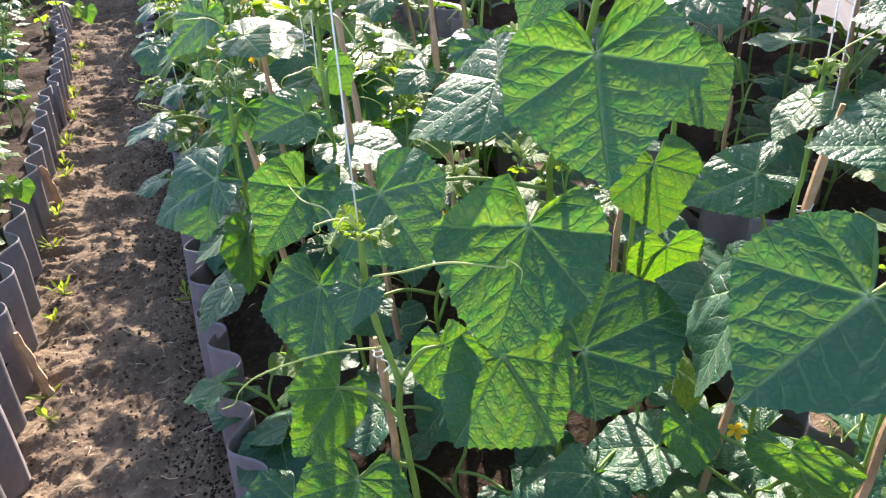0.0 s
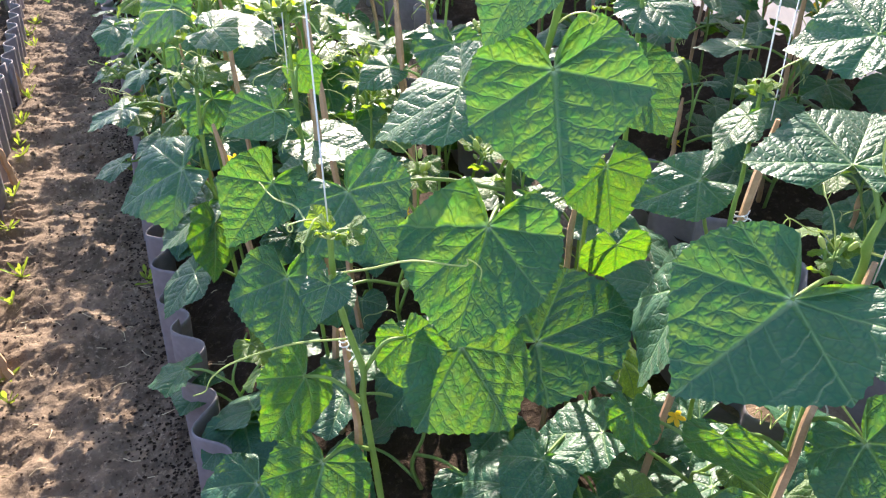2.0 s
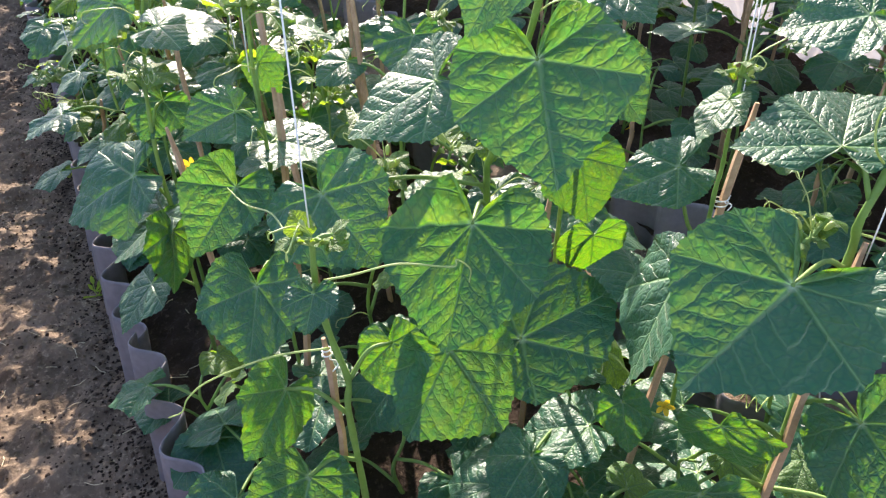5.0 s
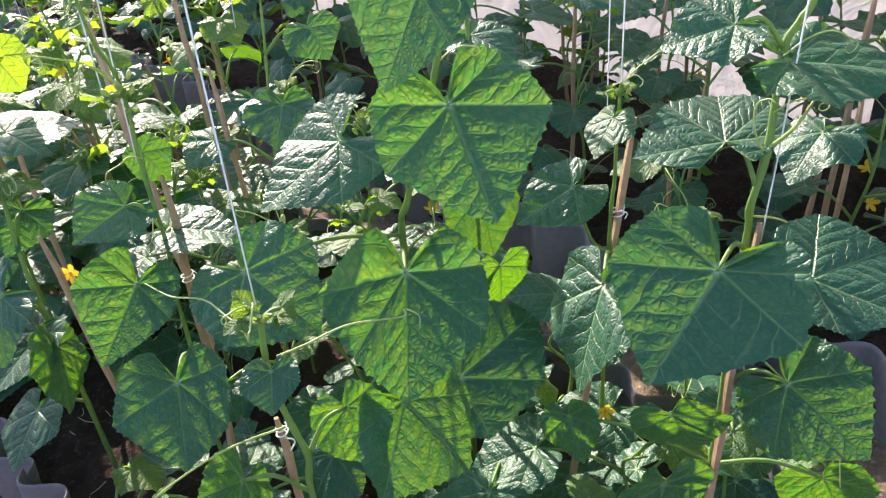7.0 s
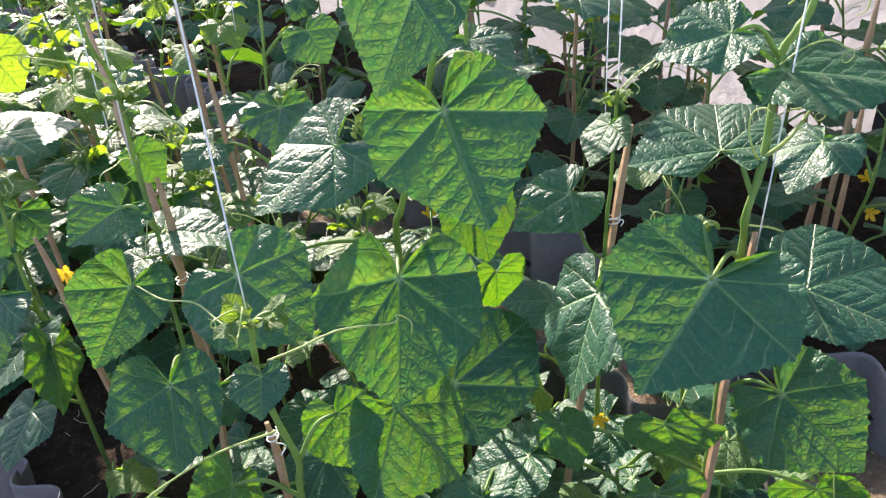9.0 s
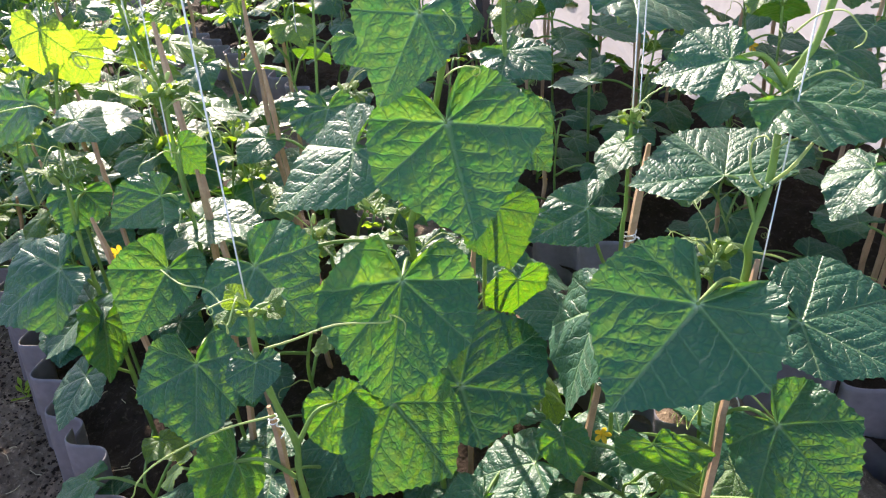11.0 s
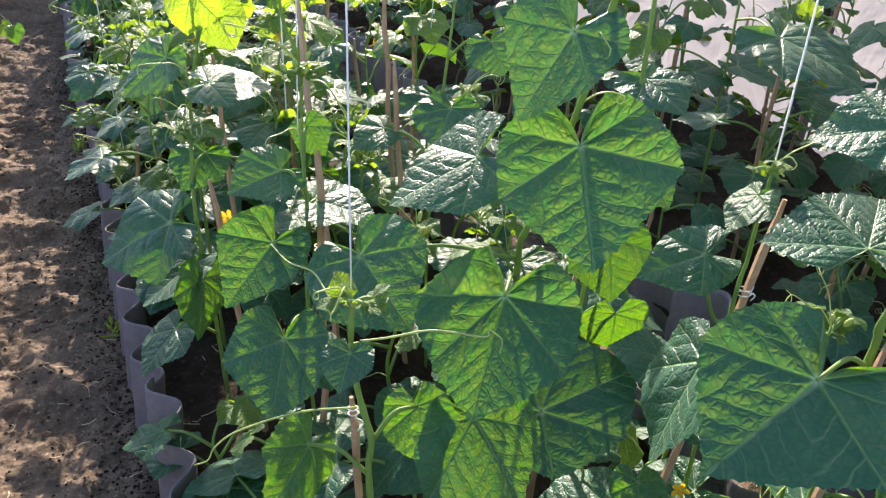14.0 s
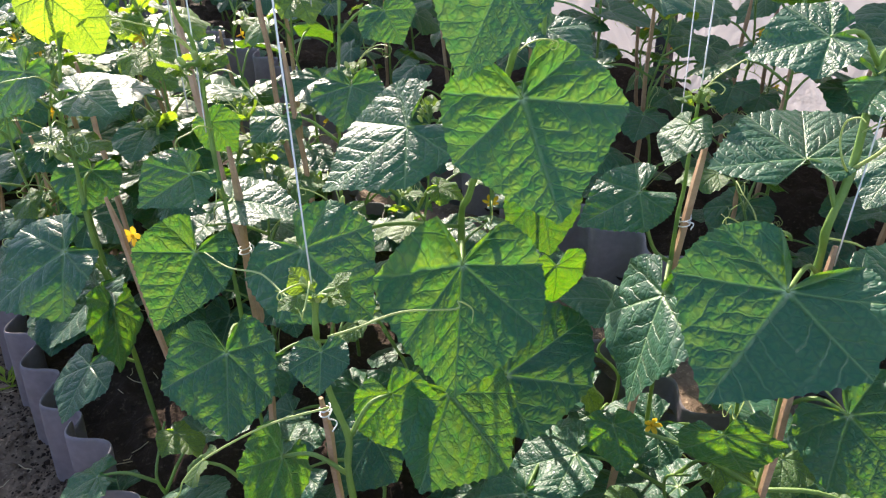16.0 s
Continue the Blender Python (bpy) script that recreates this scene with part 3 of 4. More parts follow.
def grown(plant, x, y, z, rx, ry, rz, size, sides, seed, notch=9, drop=0.045, pleat=0.021, wave=0.012, sag=0.018):
    """A large leaf with corners of its own: for each side the shoulder, the corner and the lobe."""
    start = min(VINES[plant.name], key=lambda p: abs(p.z - (z - drop)))
    data = mesh_of("leaf", leaf_bmesh(seed, 40, 156, 0.0, 0.02, wave, pleat, sides, notch), LEAF)
    return put_leaf(plant, data, pose(x, y, z, rx, ry, rz), size, start, sag)


def tendril(plant, points, thick=0.0011):
    at = plant.location
    line = spline([Vector(p) - at for p in points], 6 * len(points))
    part("tendril", tube(bmesh.new(), line, lambda u: thick * (1.25 - 0.6 * u), 6), TENDRIL, plant, "pale green coiling tendril")


# ---- the close plants ----
A = vine(0.40, 0.76, [(0.385, 0.74, 0.45), (0.375, 0.731, 0.680), (0.364, 0.700, 0.742), (0.371, 0.672, 0.823), (0.383, 0.648, 0.914), (0.390, 0.627, 1.007), (0.387, 0.607, 1.079), (0.39, 0.60, 1.25)], "tall cucumber plant with large backlit leaves")
# B's last two knots are an added, unseen top that carries its shading leaves
B = vine(0.50, 0.36, [(0.545, 0.365, 0.45), (0.575, 0.38, 0.60), (0.603, 0.390, 0.705), (0.598, 0.389, 0.741), (0.613, 0.386, 0.806), (0.633, 0.395, 0.904), (0.637, 0.384, 0.937), (0.643, 0.374, 0.97), (0.66, 0.37, 1.10), (0.72, 0.46, 1.22), (0.79, 0.57, 1.34)], "cucumber plant tied to a stake with white string", 0.0052)
C = vine(0.16, 0.98, [(0.15, 0.975, 0.35), (0.156, 0.971, 0.523), (0.158, 0.969, 0.602), (0.165, 0.963, 0.676), (0.166, 0.968, 0.774), (0.172, 0.967, 0.872), (0.163, 0.951, 0.920), (0.148, 0.938, 0.958), (0.14, 0.93, 1.05)], "cucumber vine with a bushy young top on a stake", 0.0036)
D = vine(0.08, 1.45, [(0.08, 1.445, 0.45), (0.084, 1.444, 0.659), (0.099, 1.440, 0.742), (0.115, 1.432, 0.812), (0.124, 1.430, 0.896), (0.13, 1.43, 1.0)], "cucumber vine with bright yellow-green top leaves", 0.0036)
E = vine(0.14, 0.65, [(0.135, 0.65, 0.35), (0.131, 0.648, 0.485), (0.135, 0.643, 0.538), (0.126, 0.647, 0.595), (0.119, 0.650, 0.652), (0.117, 0.643, 0.702), (0.118, 0.634, 0.749)], "young cucumber plant with a budding top beside a stake")
F = vine(0.05, 1.27, [(0.05, 1.27, 0.35), (0.045, 1.265, 0.55), (0.06, 1.28, 0.70)], "cucumber plant leaning over the corrugated edging")
G = vine(0.47, 1.22, [(0.47, 1.22, 0.4), (0.48, 1.2, 0.65), (0.50, 1.19, 0.85), (0.51, 1.19, 0.95)], "cucumber plant behind the tall one", 0.0036)
H = vine(0.68, 0.92, [(0.68, 0.91, 0.4), (0.675, 0.90, 0.65), (0.68, 0.90, 0.85), (0.68, 0.9, 1.0)], "cucumber plant near the second edging")
I = vine(0.53, 0.80, [(0.535, 0.80, 0.3), (0.54, 0.80, 0.5), (0.545, 0.79, 0.66)], "low cucumber plant with yellow-lit leaves")
J = vine(0.60, 0.575, [(0.60, 0.575, 0.4), (0.600, 0.573, 0.653), (0.604, 0.572, 0.710), (0.602, 0.570, 0.759), (0.601, 0.567, 0.83)], "small-leaved cucumber plant at a leaning stake", 0.0036)
K = vine(1.32, 1.35, [(1.32, 1.35, 0.4), (1.31, 1.34, 0.65), (1.33, 1.36, 0.85), (1.33, 1.35, 1.1)], "cucumber plant in front of the white film", 0.004)
grown(A, 0.365, 0.614, 0.886, -34, 5, 153, 0.142, [[(53, 0.77, 0.09), (100, 0.57, 0.13), (150, 0.38, 0.11)], [(66, 0.75, 0.13), (118, 0.54, 0.12), (152, 0.42, 0.11)]], 401, 12)
grown(A, 0.302, 0.639, 0.701, -37, -11, 144, 0.148, [[(30, 0.80, 0.10), (70, 0.71, 0.17), (146, 0.40, 0.13)], [(47, 0.76, 0.20), (92, 0.58, 0.15), (142, 0.45, 0.13)]], 402, 16)
grown(B, 0.473, 0.357, 0.735, -24, -15, 101, 0.144, [[(58, 0.76, 0.13), (102, 0.60, 0.11), (142, 0.41, 0.12)], [(69, 0.75, 0.07), (108, 0.55, 0.22), (142, 0.45, 0.16)]], 403, 16)
grown(A, 0.356, 0.633, 1.000, -57, -19, 122, 0.103, [[(70, 0.67, 0.10), (118, 0.62, -0.08), (150, 0.47, -0.06)], [(49, 0.62, 0.15), (105, 0.54, 0.02), (153, 0.44, -0.06)]], 410, 8)
grown(A, 0.328, 0.766, 0.818, -28, -7, 76, 0.125, [[(58, 0.70, 0.02), (106, 0.62, 0.08), (148, 0.50, 0.08)], [(58, 0.68, -0.10), (106, 0.56, -0.16), (150, 0.42, -0.10)]], 408, 7)
hang(G, 0.485, 1.156, 0.722, -29, 0, 134, 0.092, 1.06, 5)
hang(G, 0.540, 1.121, 0.842, -35, 18, 162, 0.066, 1.07, 6)
hang(H, 0.692, 0.907, 0.824, -12, 10, -173, 0.089, 1.00, 7)
hang(H, 0.635, 0.850, 0.745, -44, 17, -176, 0.109, 0.98, 0)
grown(J, 0.596, 0.632, 0.688, -28, -21, 72, 0.092, [[(52, 0.66, 0.05), (110, 0.56, -0.08), (150, 0.48, -0.08)], [(68, 0.64, -0.04), (112, 0.55, -0.06), (150, 0.48, -0.06)]], 404, 6, sag=-0.03, drop=0.07)
grown(B, 0.590, 0.424, 0.812, 10, 4, -55, 0.098, [[(34, 1.16, 0.0), (68, 0.80, 0.0), (140, 0.42, 0.0)], [(42, 0.92, 0.02), (110, 1.05, -0.04), (150, 0.60, 0.0)]], 413, 8)
hang(J, 0.585, 0.564, 0.808, -32, 14, 84, 0.057, 0.98, 3)
hang(B, 0.558, 0.412, 0.949, -15, -23, 50, 0.075, 0.97, 4)
hang(B, 0.624, 0.382, 0.899, -2, 15, -150, 0.122, 0.87, 5)
grown(B, 0.572, 0.302, 0.695, -12, 14, -169, 0.103, [[(50, 0.66, 0.0), (104, 0.58, 0.02), (150, 0.46, 0.04)], [(54, 1.00, 0.02), (101, 0.93, 0.04), (150, 0.62, 0.04)]], 412, 8)
hang(B, 0.568, 0.302, 0.552, -28, 45, 150, 0.111, 1.00, 7)
hang(B, 0.605, 0.252, 0.402, -90, 28, 114, 0.077, 1.20, 0)
hang(J, 0.490, 0.504, 0.643, -55, 20, 75, 0.134, 0.98, 1)
grown(A, 0.376, 0.647, 0.488, 16, 30, -87, 0.150, [[(42, 0.77, 0.0), (107, 0.60, 0.0), (150, 0.42, 0.02)], [(42, 0.77, 0.0), (86, 0.62, 0.0), (150, 0.42, 0.02)]], 409, 8)
hang(J, 0.538, 0.615, 0.550, 13, -6, 49, 0.070, 1.00, 3)
hang(E, 0.191, 0.635, 0.578, -65, 32, 128, 0.080, 1.08, 4)
grown(A, 0.247, 0.602, 0.568, -56, 12, -166, 0.124, [[(64, 0.92, 0.0), (108, 0.64, 0.02), (150, 0.44, 0.04)], [(46, 0.78, 0.02), (98, 0.56, 0.04), (150, 0.42, 0.04)]], 411, 8)
grown(C, 0.098, 0.890, 0.526, -36, 10, 142, 0.116, [[(68, 0.84, 0.04), (118, 0.70, 0.04), (150, 0.48, 0.05)], [(40, 0.84, 0.05), (95, 0.60, 0.05), (150, 0.48, 0.05)]], 406, 6)
grown(C, 0.113, 0.968, 0.640, -35, -20, 131, 0.114, [[(66, 0.69, 0.12), (112, 0.52, 0.11), (150, 0.42, 0.10)], [(59, 0.62, 0.14), (110, 0.50, 0.12), (150, 0.42, 0.10)]], 405, 7)
hang(E, 0.105, 0.613, 0.701, -28, 2, 142, 0.044, 1.05, 0)
hang(E, 0.065, 0.632, 0.421, -51, -33, 172, 0.099, 1.17, 1)
hang(E, 0.070, 0.683, 0.523, -43, -62, 175, 0.092, 0.95, 2)
hang(F, 0.002, 1.284, 0.537, -21, -22, 89, 0.145, 0.96, 3)
hang(F, 0.028, 1.254, 0.467, -26, 2, 100, 0.119, 0.99, 4)
hang(F, 0.030, 1.199, 0.463, -72, -32, -142, 0.108, 0.98, 5)
hang(F, -0.025, 1.247, 0.338, -25, 11, 114, 0.102, 0.99, 6)
hang(F, 0.082, 1.308, 0.646, -24, -15, 140, 0.081, 1.00, 7)
hang(C, 0.138, 0.989, 0.739, -9, -26, 107, 0.081, 0.96, 0)
hang(C, 0.184, 0.988, 0.685, -9, 2, -128, 0.100, 0.98, 1)
hang(C, 0.185, 1.005, 0.792, -71, 35, 147, 0.049, 0.98, 2)
hang(D, 0.111, 1.389, 0.902, -75, -19, 142, 0.078, 0.99, 3, young=True)
hang(D, 0.151, 1.421, 0.853, -85, 21, 177, 0.074, 1.02, 4, young=True)
hang(D, 0.064, 1.504, 0.763, -34, -14, 104, 0.109, 1.04, 5)
hang(D, 0.111, 1.353, 0.755, 2, 6, -108, 0.111, 0.99, 6)
hang(G, 0.409, 1.281, 0.651, -13, -13, 103, 0.074, 1.00, 7)
hang(A, 0.176, 0.773, 0.711, -20, 27, 178, 0.123, 0.97, 0)
hang(I, 0.546, 0.764, 0.656, -71, 3, 172, 0.102, 1.03, 1)
hang(I, 0.558, 0.739, 0.535, -87, 2, 166, 0.072, 1.16, 2)
hang(B, 0.455, 0.380, 0.536, -94, 25, 114, 0.073, 1.15, 3)
hang(B, 0.443, 0.375, 0.435, -80, -13, 159, 0.091, 1.24, 4)
hang(B, 0.445, 0.519, 0.451, -63, 25, 118, 0.067, 0.95, 5)
hang(K, 1.216, 1.488, 0.662, -27, -34, 31, 0.117, 1.02, 6)
hang(K, 1.180, 1.096, 0.788, -9, 7, -164, 0.187, 0.97, 7)
hang(K, 1.362, 1.355, 0.633, -14, 1, -148, 0.130, 0.99, 0)
tendril(E, [(0.122, 0.629, 0.700), (0.151, 0.621, 0.701), (0.196, 0.606, 0.707), (0.243, 0.578, 0.703), (0.251, 0.583, 0.706), (0.262, 0.574, 0.696), (0.259, 0.571, 0.681)])
tendril(E, [(0.121, 0.650, 0.590), (0.062, 0.678, 0.582), (-0.006, 0.685, 0.575), (-0.035, 0.685, 0.562), (-0.046, 0.684, 0.546), (-0.061, 0.690, 0.539)])
tendril(E, [(0.117, 0.635, 0.742), (0.106, 0.671, 0.733), (0.102, 0.719, 0.738), (0.085, 0.762, 0.732), (0.077, 0.807, 0.733)])
tendril(B, [(0.600, 0.389, 0.728), (0.623, 0.360, 0.721), (0.632, 0.323, 0.702), (0.632, 0.286, 0.673), (0.633, 0.286, 0.663), (0.642, 0.274, 0.661), (0.643, 0.270, 0.647), (0.649, 0.263, 0.641), (0.646, 0.259, 0.623)])
tendril(B, [(0.570, 0.378, 0.575), (0.573, 0.343, 0.567), (0.578, 0.303, 0.541), (0.581, 0.260, 0.513), (0.582, 0.240, 0.491), (0.560, 0.220, 0.447)])
tendril(B, [(0.610, 0.386, 0.800), (0.581, 0.384, 0.827), (0.580, 0.391, 0.848), (0.581, 0.390, 0.866), (0.581, 0.379, 0.874), (0.577, 0.370, 0.873)])
tendril(B, [(0.612, 0.386, 0.806), (0.607, 0.361, 0.837), (0.622, 0.354, 0.858), (0.629, 0.353, 0.866)], 0.002)
# unseen leaves added high on B to cast shade on the right-hand leaves below
for n, (x, y, z, turn) in enumerate(((0.79, 0.47, 1.15, 20), (0.86, 0.58, 1.17, 70), (0.93, 0.72, 1.19, -40), (0.885, 0.81, 1.21, 120), (0.76, 0.36, 1.13, -80))):
    put_leaf(B, FINE_LEAVES[n], pose(x, y, z, -25, 12, turn), 0.125, Vector((0.73, 0.47, 1.18)), 0.02)


def post_in(x, y, top_x, top_y, z1, width=0.012, label="split wooden plant stake pushed into the soil"):
    z0 = bed_height(x, y) if x < 0.77 else wall_bed_height(x, y)
    return stake(x, y, z0 - 0.04, z1, top_x - x, top_y - y, width, label)


post_in(0.50, 0.58, 0.640, 0.570, 0.788, 0.013, "pale leaning wooden stake with a slanted tip")
post_in(0.46, 0.335, 0.599, 0.375, 0.725, 0.013, "wooden stake with white string knotted round it")
post_in(0.119, 0.655, 0.123, 0.667, 0.592, 0.012)
post_in(0.15, 0.95, 0.195, 0.990, 0.76, 0.013)
post_in(0.47, 0.785, 0.516, 0.790, 0.60, 0.012)
post_in(0.43, 1.24, 0.427, 1.269, 0.784, 0.012)
post_in(0.50, 1.45, 0.496, 1.493, 0.861, 0.013)
post_in(0.25, 1.10, 0.266, 1.302, 0.895, 0.014)
post_in(0.10, 1.16, 0.066, 1.168, 0.660, 0.012)
post_in(0.15, 1.50, 0.159, 1.558, 0.745, 0.012)
post_in(1.33, 0.59, 1.340, 0.584, 0.45, 0.014)
post_in(1.33, 0.56, 1.328, 0.544, 0.79, 0.014)

WIRE_Z = 1.9
string((0.119, 0.640, 0.76), (0.16, 0.70, WIRE_Z))
string((0.600, 0.372, 0.70), (0.72, 0.37, WIRE_Z))
string((0.602, 0.567, 0.82), (0.59, 0.55, WIRE_Z))
string((0.156, 0.996, 0.82), (0.145, 0.88, WIRE_Z))
string((0.549, 1.379, 0.80), (0.60, 1.33, WIRE_Z))
string((0.774, 0.706, 0.70), (0.90, 0.80, WIRE_Z))
string((0.16, 0.96, 0.80), (0.21, 0.93, WIRE_Z))



def knot(x, y, z, wide, tail, label="white string knotted round a wooden stake"):
    """Two turns of string round a stake, with a loose end that hangs down."""
    ring = [Vector((wide * math.cos(a), wide * math.sin(a), 0.0012 * a)) for a in (0.55 * n for n in range(24))]
    end = ring[-1]
    drop = [end + Vector((0.005 * math.sin(n * 1.7) - 0.004 * n / 6, -0.002 * n, -tail * n / 6)) for n in range(1, 7)]
    ob = new("string", mesh_of("string", tube(bmesh.new(), spline(ring + drop, 110), 0.0009, 5), STRING))
    ob.location = (x, y, z)
    return tagged(ob, label, "string", "support strings")


knot(0.571, 0.367, 0.590, 0.0085, 0.10)
knot(0.122, 0.664, 0.566, 0.0066, 0.03)
knot(0.614, 0.572, 0.655, 0.0085, 0.015)
knot(0.185, 0.981, 0.600, 0.0085, 0.05)
shoot(E, (0.118, 0.634, 0.755), 3, 0.026)
shoot(C, (0.14, 0.93, 1.05), 4, 0.04)
shoot(C, (0.165, 0.955, 0.90), 14, 0.035)
shoot(D, (0.13, 1.43, 1.0), 5, 0.045)
shoot(F, (0.06, 1.28, 0.70), 6, 0.04)
shoot(G, (0.51, 1.19, 0.95), 7, 0.035)
shoot(J, (0.601, 0.567, 0.84), 8, 0.02)
flower(F, (0.085, 1.17, 0.585), (-0.6, -0.7, 0.3))
flower(F, (0.105, 1.16, 0.555), (-0.4, -0.8, 0.1))
flower(B, (0.50, 0.50, 0.43), (-0.5, -0.7, 0.3), 0.012)
for n, (x, y, z) in enumerate(((0.17, 0.966, 0.80), (0.165, 0.966, 0.70), (0.168, 0.968, 0.86), (0.10, 1.44, 0.74), (0.09, 1.44, 0.68), (0.12, 1.43, 0.88))):
    curl(C if y < 1.2 else D, (x, y, z), (-0.8 + 0.5 * (n % 3), -0.6, 0.3 * (n % 2)), 0.07 + 0.015 * n, 40 + n)
for n in range(6):
    curl(B if n % 2 else A, (0.618, 0.388, 0.815 + 0.03 * n) if n % 2 else (0.385, 0.645, 0.92 + 0.03 * n), (0.6 - 0.4 * (n % 3), -0.7, 0.2), 0.04 + 0.008 * n, 60 + n)

# ---- the rows behind ----
rng = random.Random(11)


def row(xs, y0, y1, gap, tall, label, size, rich_to=2.7, skip=()):
    for row_x in xs:
        y = y0 + rng.uniform(0, 0.1)
        while y < y1:
            x = row_x + rng.uniform(-0.06, 0.06)
            high = rng.uniform(*tall)
            if not any((x - a) ** 2 + (y - b) ** 2 < 0.02 for a, b in skip):
                rich = y < rich_to
                wild_plant(x, y, high, int(y * 1000 + row_x * 77), label, FINE_LEAVES if rich else FAR_LEAVES, size, rich=rich, gap=0.055 if rich else 0.07)
                if y < 2.5 and rng.random() < 0.45:
                    string((x, y, (0.1 if x < 1 else 0.18) + high), (x + rng.uniform(-0.06, 0.06), y + rng.uniform(-0.06, 0.06), WIRE_Z))
                if y < 2.5:
                    post_in(x + rng.uniform(-0.03, 0.03), y + 0.03, x + rng.uniform(-0.05, 0.05), y + 0.02, 0.1 + high * rng.uniform(0.7, 1.0))
            y += rng.uniform(*gap)


row((0.05,), 1.66, 5.5, (0.23, 0.31), (0.46, 0.64), "leafy green cucumber vine growing up a white string", 0.10)
row((0.38, 0.64), 1.66, 5.5, (0.23, 0.31), (0.6, 0.8), "leafy green cucumber vine growing up a white string", 0.118)
row((0.20,), 1.75, 5.4, (0.28, 0.38), (0.48, 0.68), "leafy green cucumber vine growing up a white string", 0.115)
row((0.0,), 1.62, 5.4, (0.30, 0.42), (0.26, 0.38), "low green cucumber vine leaning on the corrugated edging", 0.09)
row((1.13,), 0.75, 3.6, (0.32, 0.45), (0.28, 0.42), "low cucumber vine at the front of the wall bed", 0.09, 1.2)
row((1.28, 1.60, 1.88), 0.05, 5.5, (0.28, 0.4), (0.55, 0.85), "leafy green cucumber vine in the bed by the film wall", 0.10, 1.6, ((1.32, 1.35),))
for x, y in ((0.66, 1.2), (0.70, 1.04), (0.71, 0.5), (0.33, 1.3), (0.3, 0.98), (0.68, 1.5), (0.38, 1.5), (0.5, 1.0), (0.25, 1.55)):
    wild_plant(x, y, 0.5, int(x * 999 + y * 77), "leafy green cucumber vine between its larger neighbours", FINE_LEAVES, size=0.095, rich=True)
for x, y, tall in ((0.28, 0.52, 0.22), (0.40, 0.50, 0.25), (0.24, 0.78, 0.28), (0.55, 0.47, 0.24), (0.45, 0.66, 0.30), (0.66, 0.40, 0.26), (0.68, 0.70, 0.34), (0.36, 0.86, 0.36), (0.40, 0.30, 0.2), (0.62, 0.22, 0.28), (0.22, 0.40, 0.15), (0.05, 0.85, 0.22), (0.0, 1.05, 0.2)):
    wild_plant(x, y, tall, int(x * 999 + y * 77), "low leafy cucumber growth shading the soil", FINE_LEAVES, 0.105)

# ---- the bed across the path ----
for n in range(64):
    x, y = -0.60 - 0.5 * rng.random() ** 1.5, 0.9 + 0.075 * n
    wild_plant(x, y, rng.uniform(0.22, 0.46), 900 + n, "small sunlit young plant with light green leaves", YOUNG_LEAVES if n % 3 == 0 else FAR_LEAVES, rng.uniform(0.04, 0.06), 0.6, gap=0.035)

# shoots hanging over the edging from the bed across the path
for x, y, knots in ((-0.64, 3.0, ((-0.58, 3.0, 0.40), (-0.42, 3.0, 0.60), (-0.31, 3.0, 0.55), (-0.26, 3.0, 0.48))), (-0.66, 2.15, ((-0.62, 2.15, 0.25), (-0.54, 2.12, 0.31), (-0.48, 2.1, 0.27)))):
    arch = vine(x, y, list(knots), "drooping shoot hanging over the edging from the bed across the path", 0.003)
    end = Vector(knots[-1])
    for n in range(4):
        put_leaf(arch, (YOUNG_LEAVES if n % 2 else FAR_LEAVES)[n], pose(end.x - 0.03 * n, end.y - 0.01 * (n % 2), end.z + 0.015 * n, -60 + 15 * n, 10, 150 + 70 * n), 0.055 - 0.005 * n, end + Vector((-0.03 * n, 0, 0.01)), 0.004)


def weed(x, y, seed):
    """A seedling with a few pointed leaves at the foot of the edging."""
    rng = random.Random(seed)
    thing = new("weed")
    thing.location = (x, y, path_height(x, y) - 0.004)
    tagged(thing, "tiny light green weed at the foot of the edging", "weed", "weeds along the path")
    for n in range(rng.randint(5, 9)):
        a, reach = rng.uniform(0, 6.28), rng.uniform(0.012, 0.04)
        d = Vector((math.cos(a), math.sin(a), 0))
        tip = d * reach + Vector((0, 0, rng.uniform(0.015, 0.05)))
        bm = bmesh.new()
        wide = d.cross(Vector((0, 0, 1))) * 0.005
        rim = [[bm.verts.new(tip * u + wide * w * s + Vector((0, 0, 0.004 * abs(s)))) for s in (-1, 0, 1)] for u, w in ((0.0, 0.12), (0.45, 0.25), (0.7, 1.1), (0.9, 0.8), (1.05, 0.1))]
        for p, q in zip(rim, rim[1:]):
            for k in (0, 1):
                bm.faces.new((p[k], p[k + 1], q[k + 1], q[k]))
        uv = bm.loops.layers.uv.new("UVMap")
        part("leaf", bm, WEED, thing)


weed(-0.145, 1.75, 1), weed(-0.150, 1.78, 2), weed(-0.14, 2.45, 3), weed(-0.16, 3.0, 4), weed(-0.15, 3.05, 5)
for n in range(16):
    weed(-0.49 + rng.uniform(-0.01, 0.03), 1.2 + 0.21 * n + rng.uniform(-0.08, 0.08), 20 + n)


def litter(name, count, seed, build, material, label, category):
    """Many small bits lying on the path and in the bed, in one mesh."""
    rng = random.Random(seed)
    bm = bmesh.new()
    for _ in range(count):
        build(bm, rng)
    return tagged(new(name, mesh_of(name, bm, material, False)), label, category, kind="stuff")


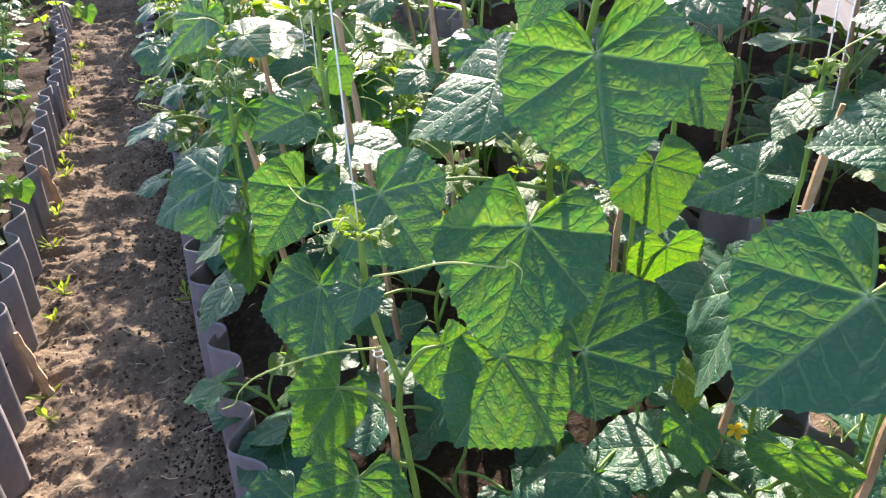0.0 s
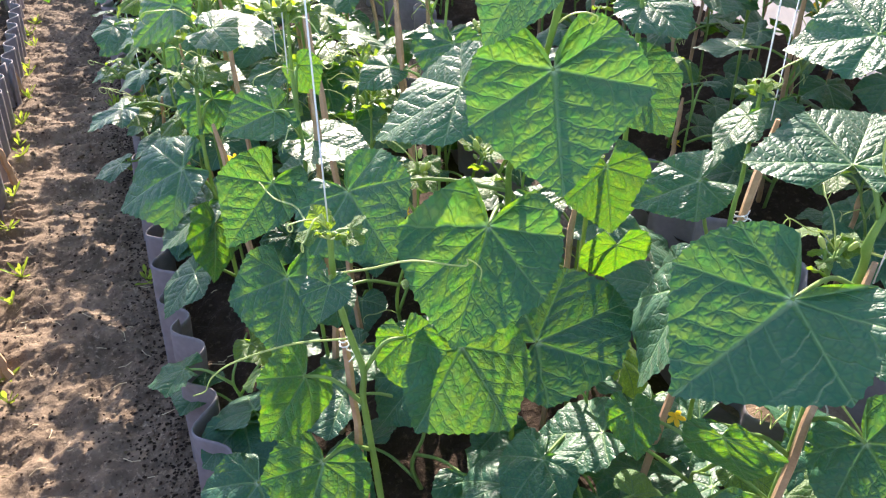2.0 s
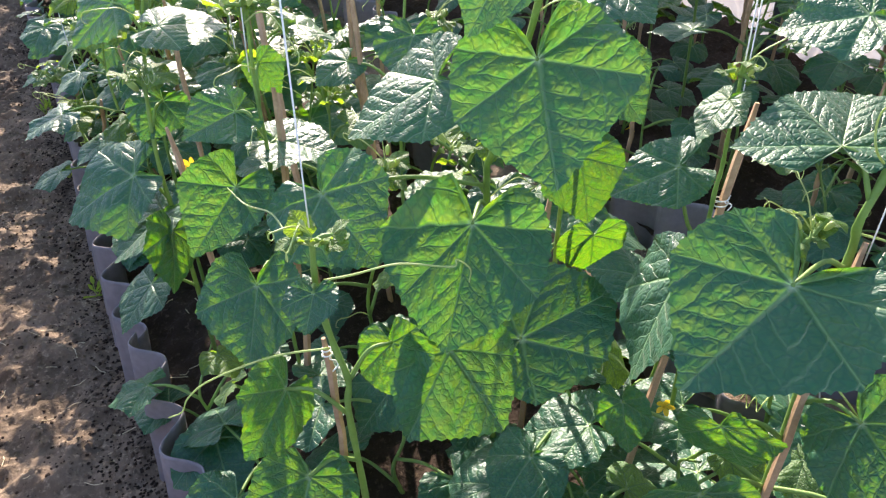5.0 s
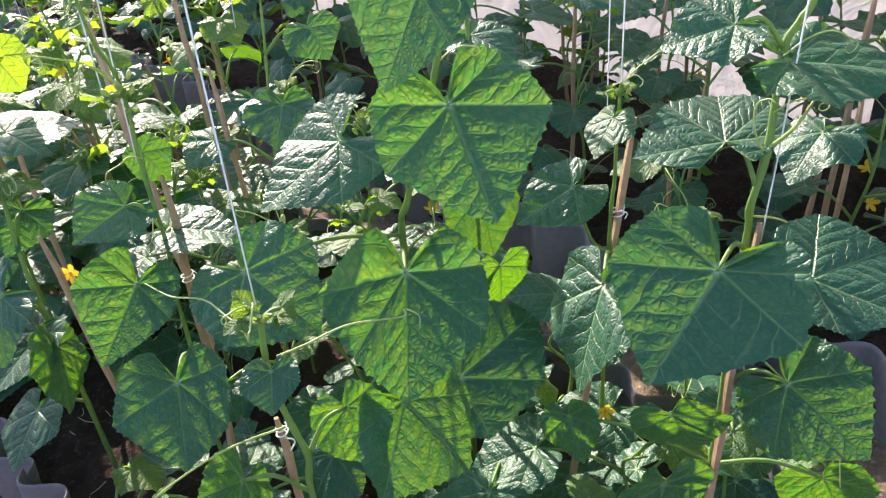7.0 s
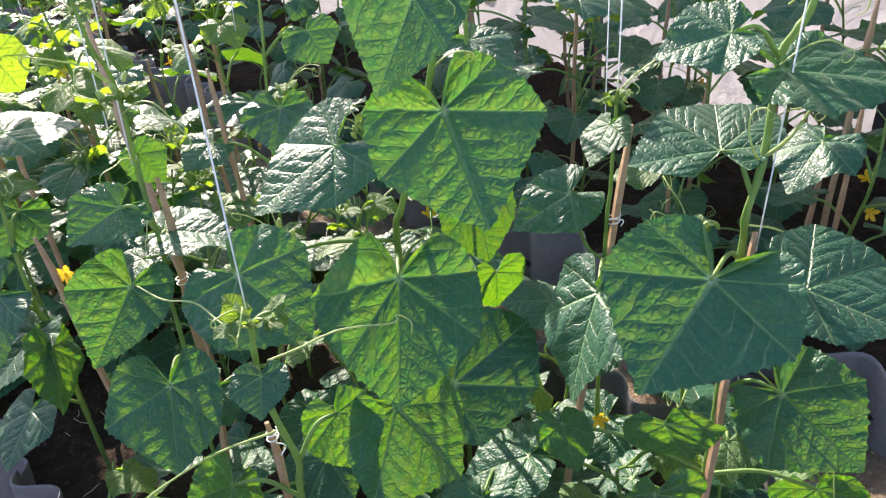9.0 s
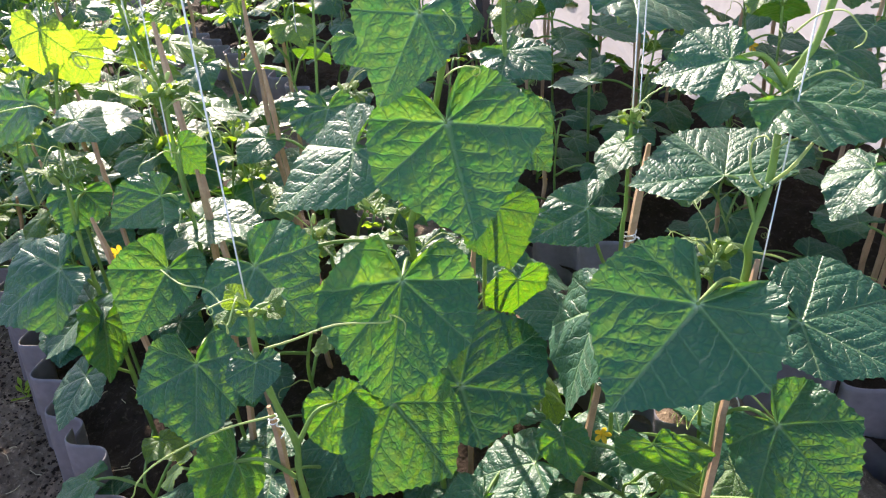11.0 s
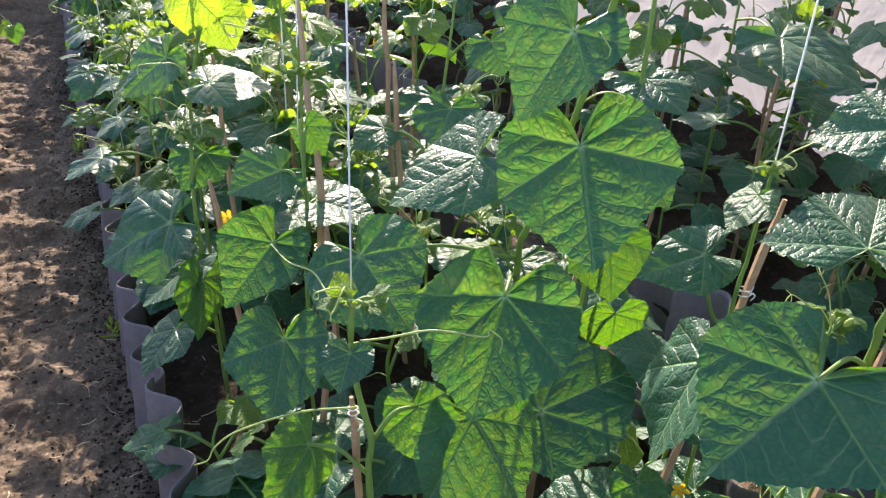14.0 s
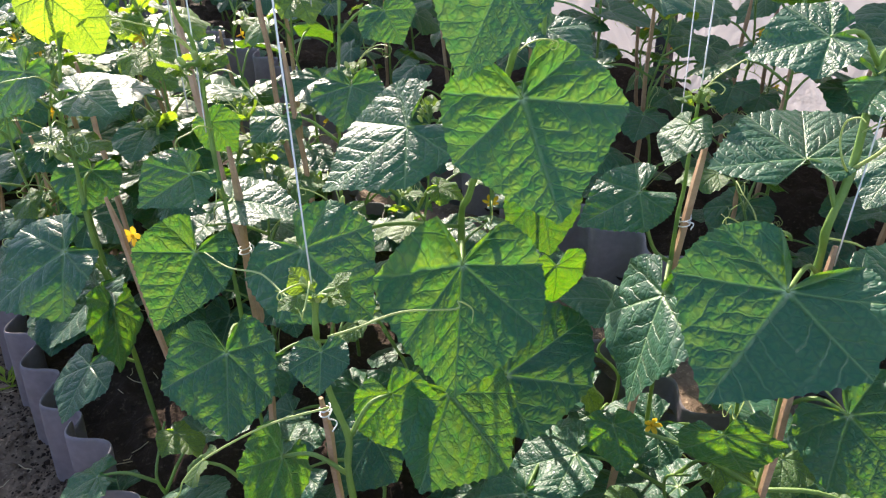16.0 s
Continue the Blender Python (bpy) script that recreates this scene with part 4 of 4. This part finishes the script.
def lump(bm, rng, x, y, size):
    """One uneven eight-sided crumb lying on the path."""
    z = path_height(x, y) + size * 0.25
    ring = [bm.verts.new((x + size * rng.uniform(0.7, 1.3) * math.cos(k * 1.047), y + size * rng.uniform(0.7, 1.3) * math.sin(k * 1.047), z + size * rng.uniform(-0.2, 0.2))) for k in range(6)]
    cap, foot = bm.verts.new((x, y, z + size * rng.uniform(0.5, 0.9))), bm.verts.new((x, y, z - size * 0.8))
    for k in range(6):
        bm.faces.new((ring[k], ring[(k + 1) % 6], cap))
        bm.faces.new((ring[(k + 1) % 6], ring[k], foot))


def clod(bm, rng):
    x, y = rng.uniform(PATH_L + 0.02, PATH_R - 0.02), rng.uniform(0.6, 4.5)
    if rng.random() < 0.5:
        x = max(PATH_L + 0.02, PATH_R - 0.03 - abs(rng.gauss(0, 0.08)))
    lump(bm, rng, x, y, abs(rng.gauss(0, 0.0035)) + 0.002)


def straw(bm, rng):
    bed = rng.random() < 0.35
    x = rng.uniform(-0.06, 0.2) if bed else rng.uniform(PATH_L + 0.02, PATH_R - 0.02)
    y = rng.uniform(0.6, 3.6)
    ground_z = bed_height if bed else path_height
    a, length = rng.uniform(0, 3.14), rng.uniform(0.006, 0.018)
    d = Vector((math.cos(a), math.sin(a), 0)) * length
    ends = [Vector((x, y, 0)) - d, Vector((x, y, 0)) + Vector((-d.y, d.x, 0)) * rng.uniform(-0.3, 0.3), Vector((x, y, 0)) + d]
    for e in ends:
        e.z = ground_z(e.x, e.y) + 0.0025
    tube(bm, ends, 0.0008, 4)


litter("clods", 1600, 3, clod, PATH_EARTH, "loose crumbs of dry earth on the path", "clods")
litter("straw", 130, 4, straw, STRAW, "pale dry bits of straw on the earth", "straw")


def crumb(bm, rng):
    y = rng.uniform(0.5, 4.2)
    x = rng.uniform(PATH_L + 0.02, PATH_R) if rng.random() < 0.3 else PATH_R - 0.005 - min(0.2, abs(rng.gauss(0, 0.055 + 0.03 * noise.noise(Vector((0, y * 3, 2))))))
    lump(bm, rng, x, y, abs(rng.gauss(0, 0.0018)) + 0.0012)


litter("spilt_soil", 6000, 7, crumb, BED_EARTH, "dark crumbly soil spilt along the corrugated edging", "soil")

for y, lean in ((1.55, 0.035), (2.48, 0.02), (3.3, 0.03)):
    stake(-0.478, y, -0.03, 0.15, -0.02, lean, 0.024, "orange-brown wooden peg holding the corrugated edging upright")
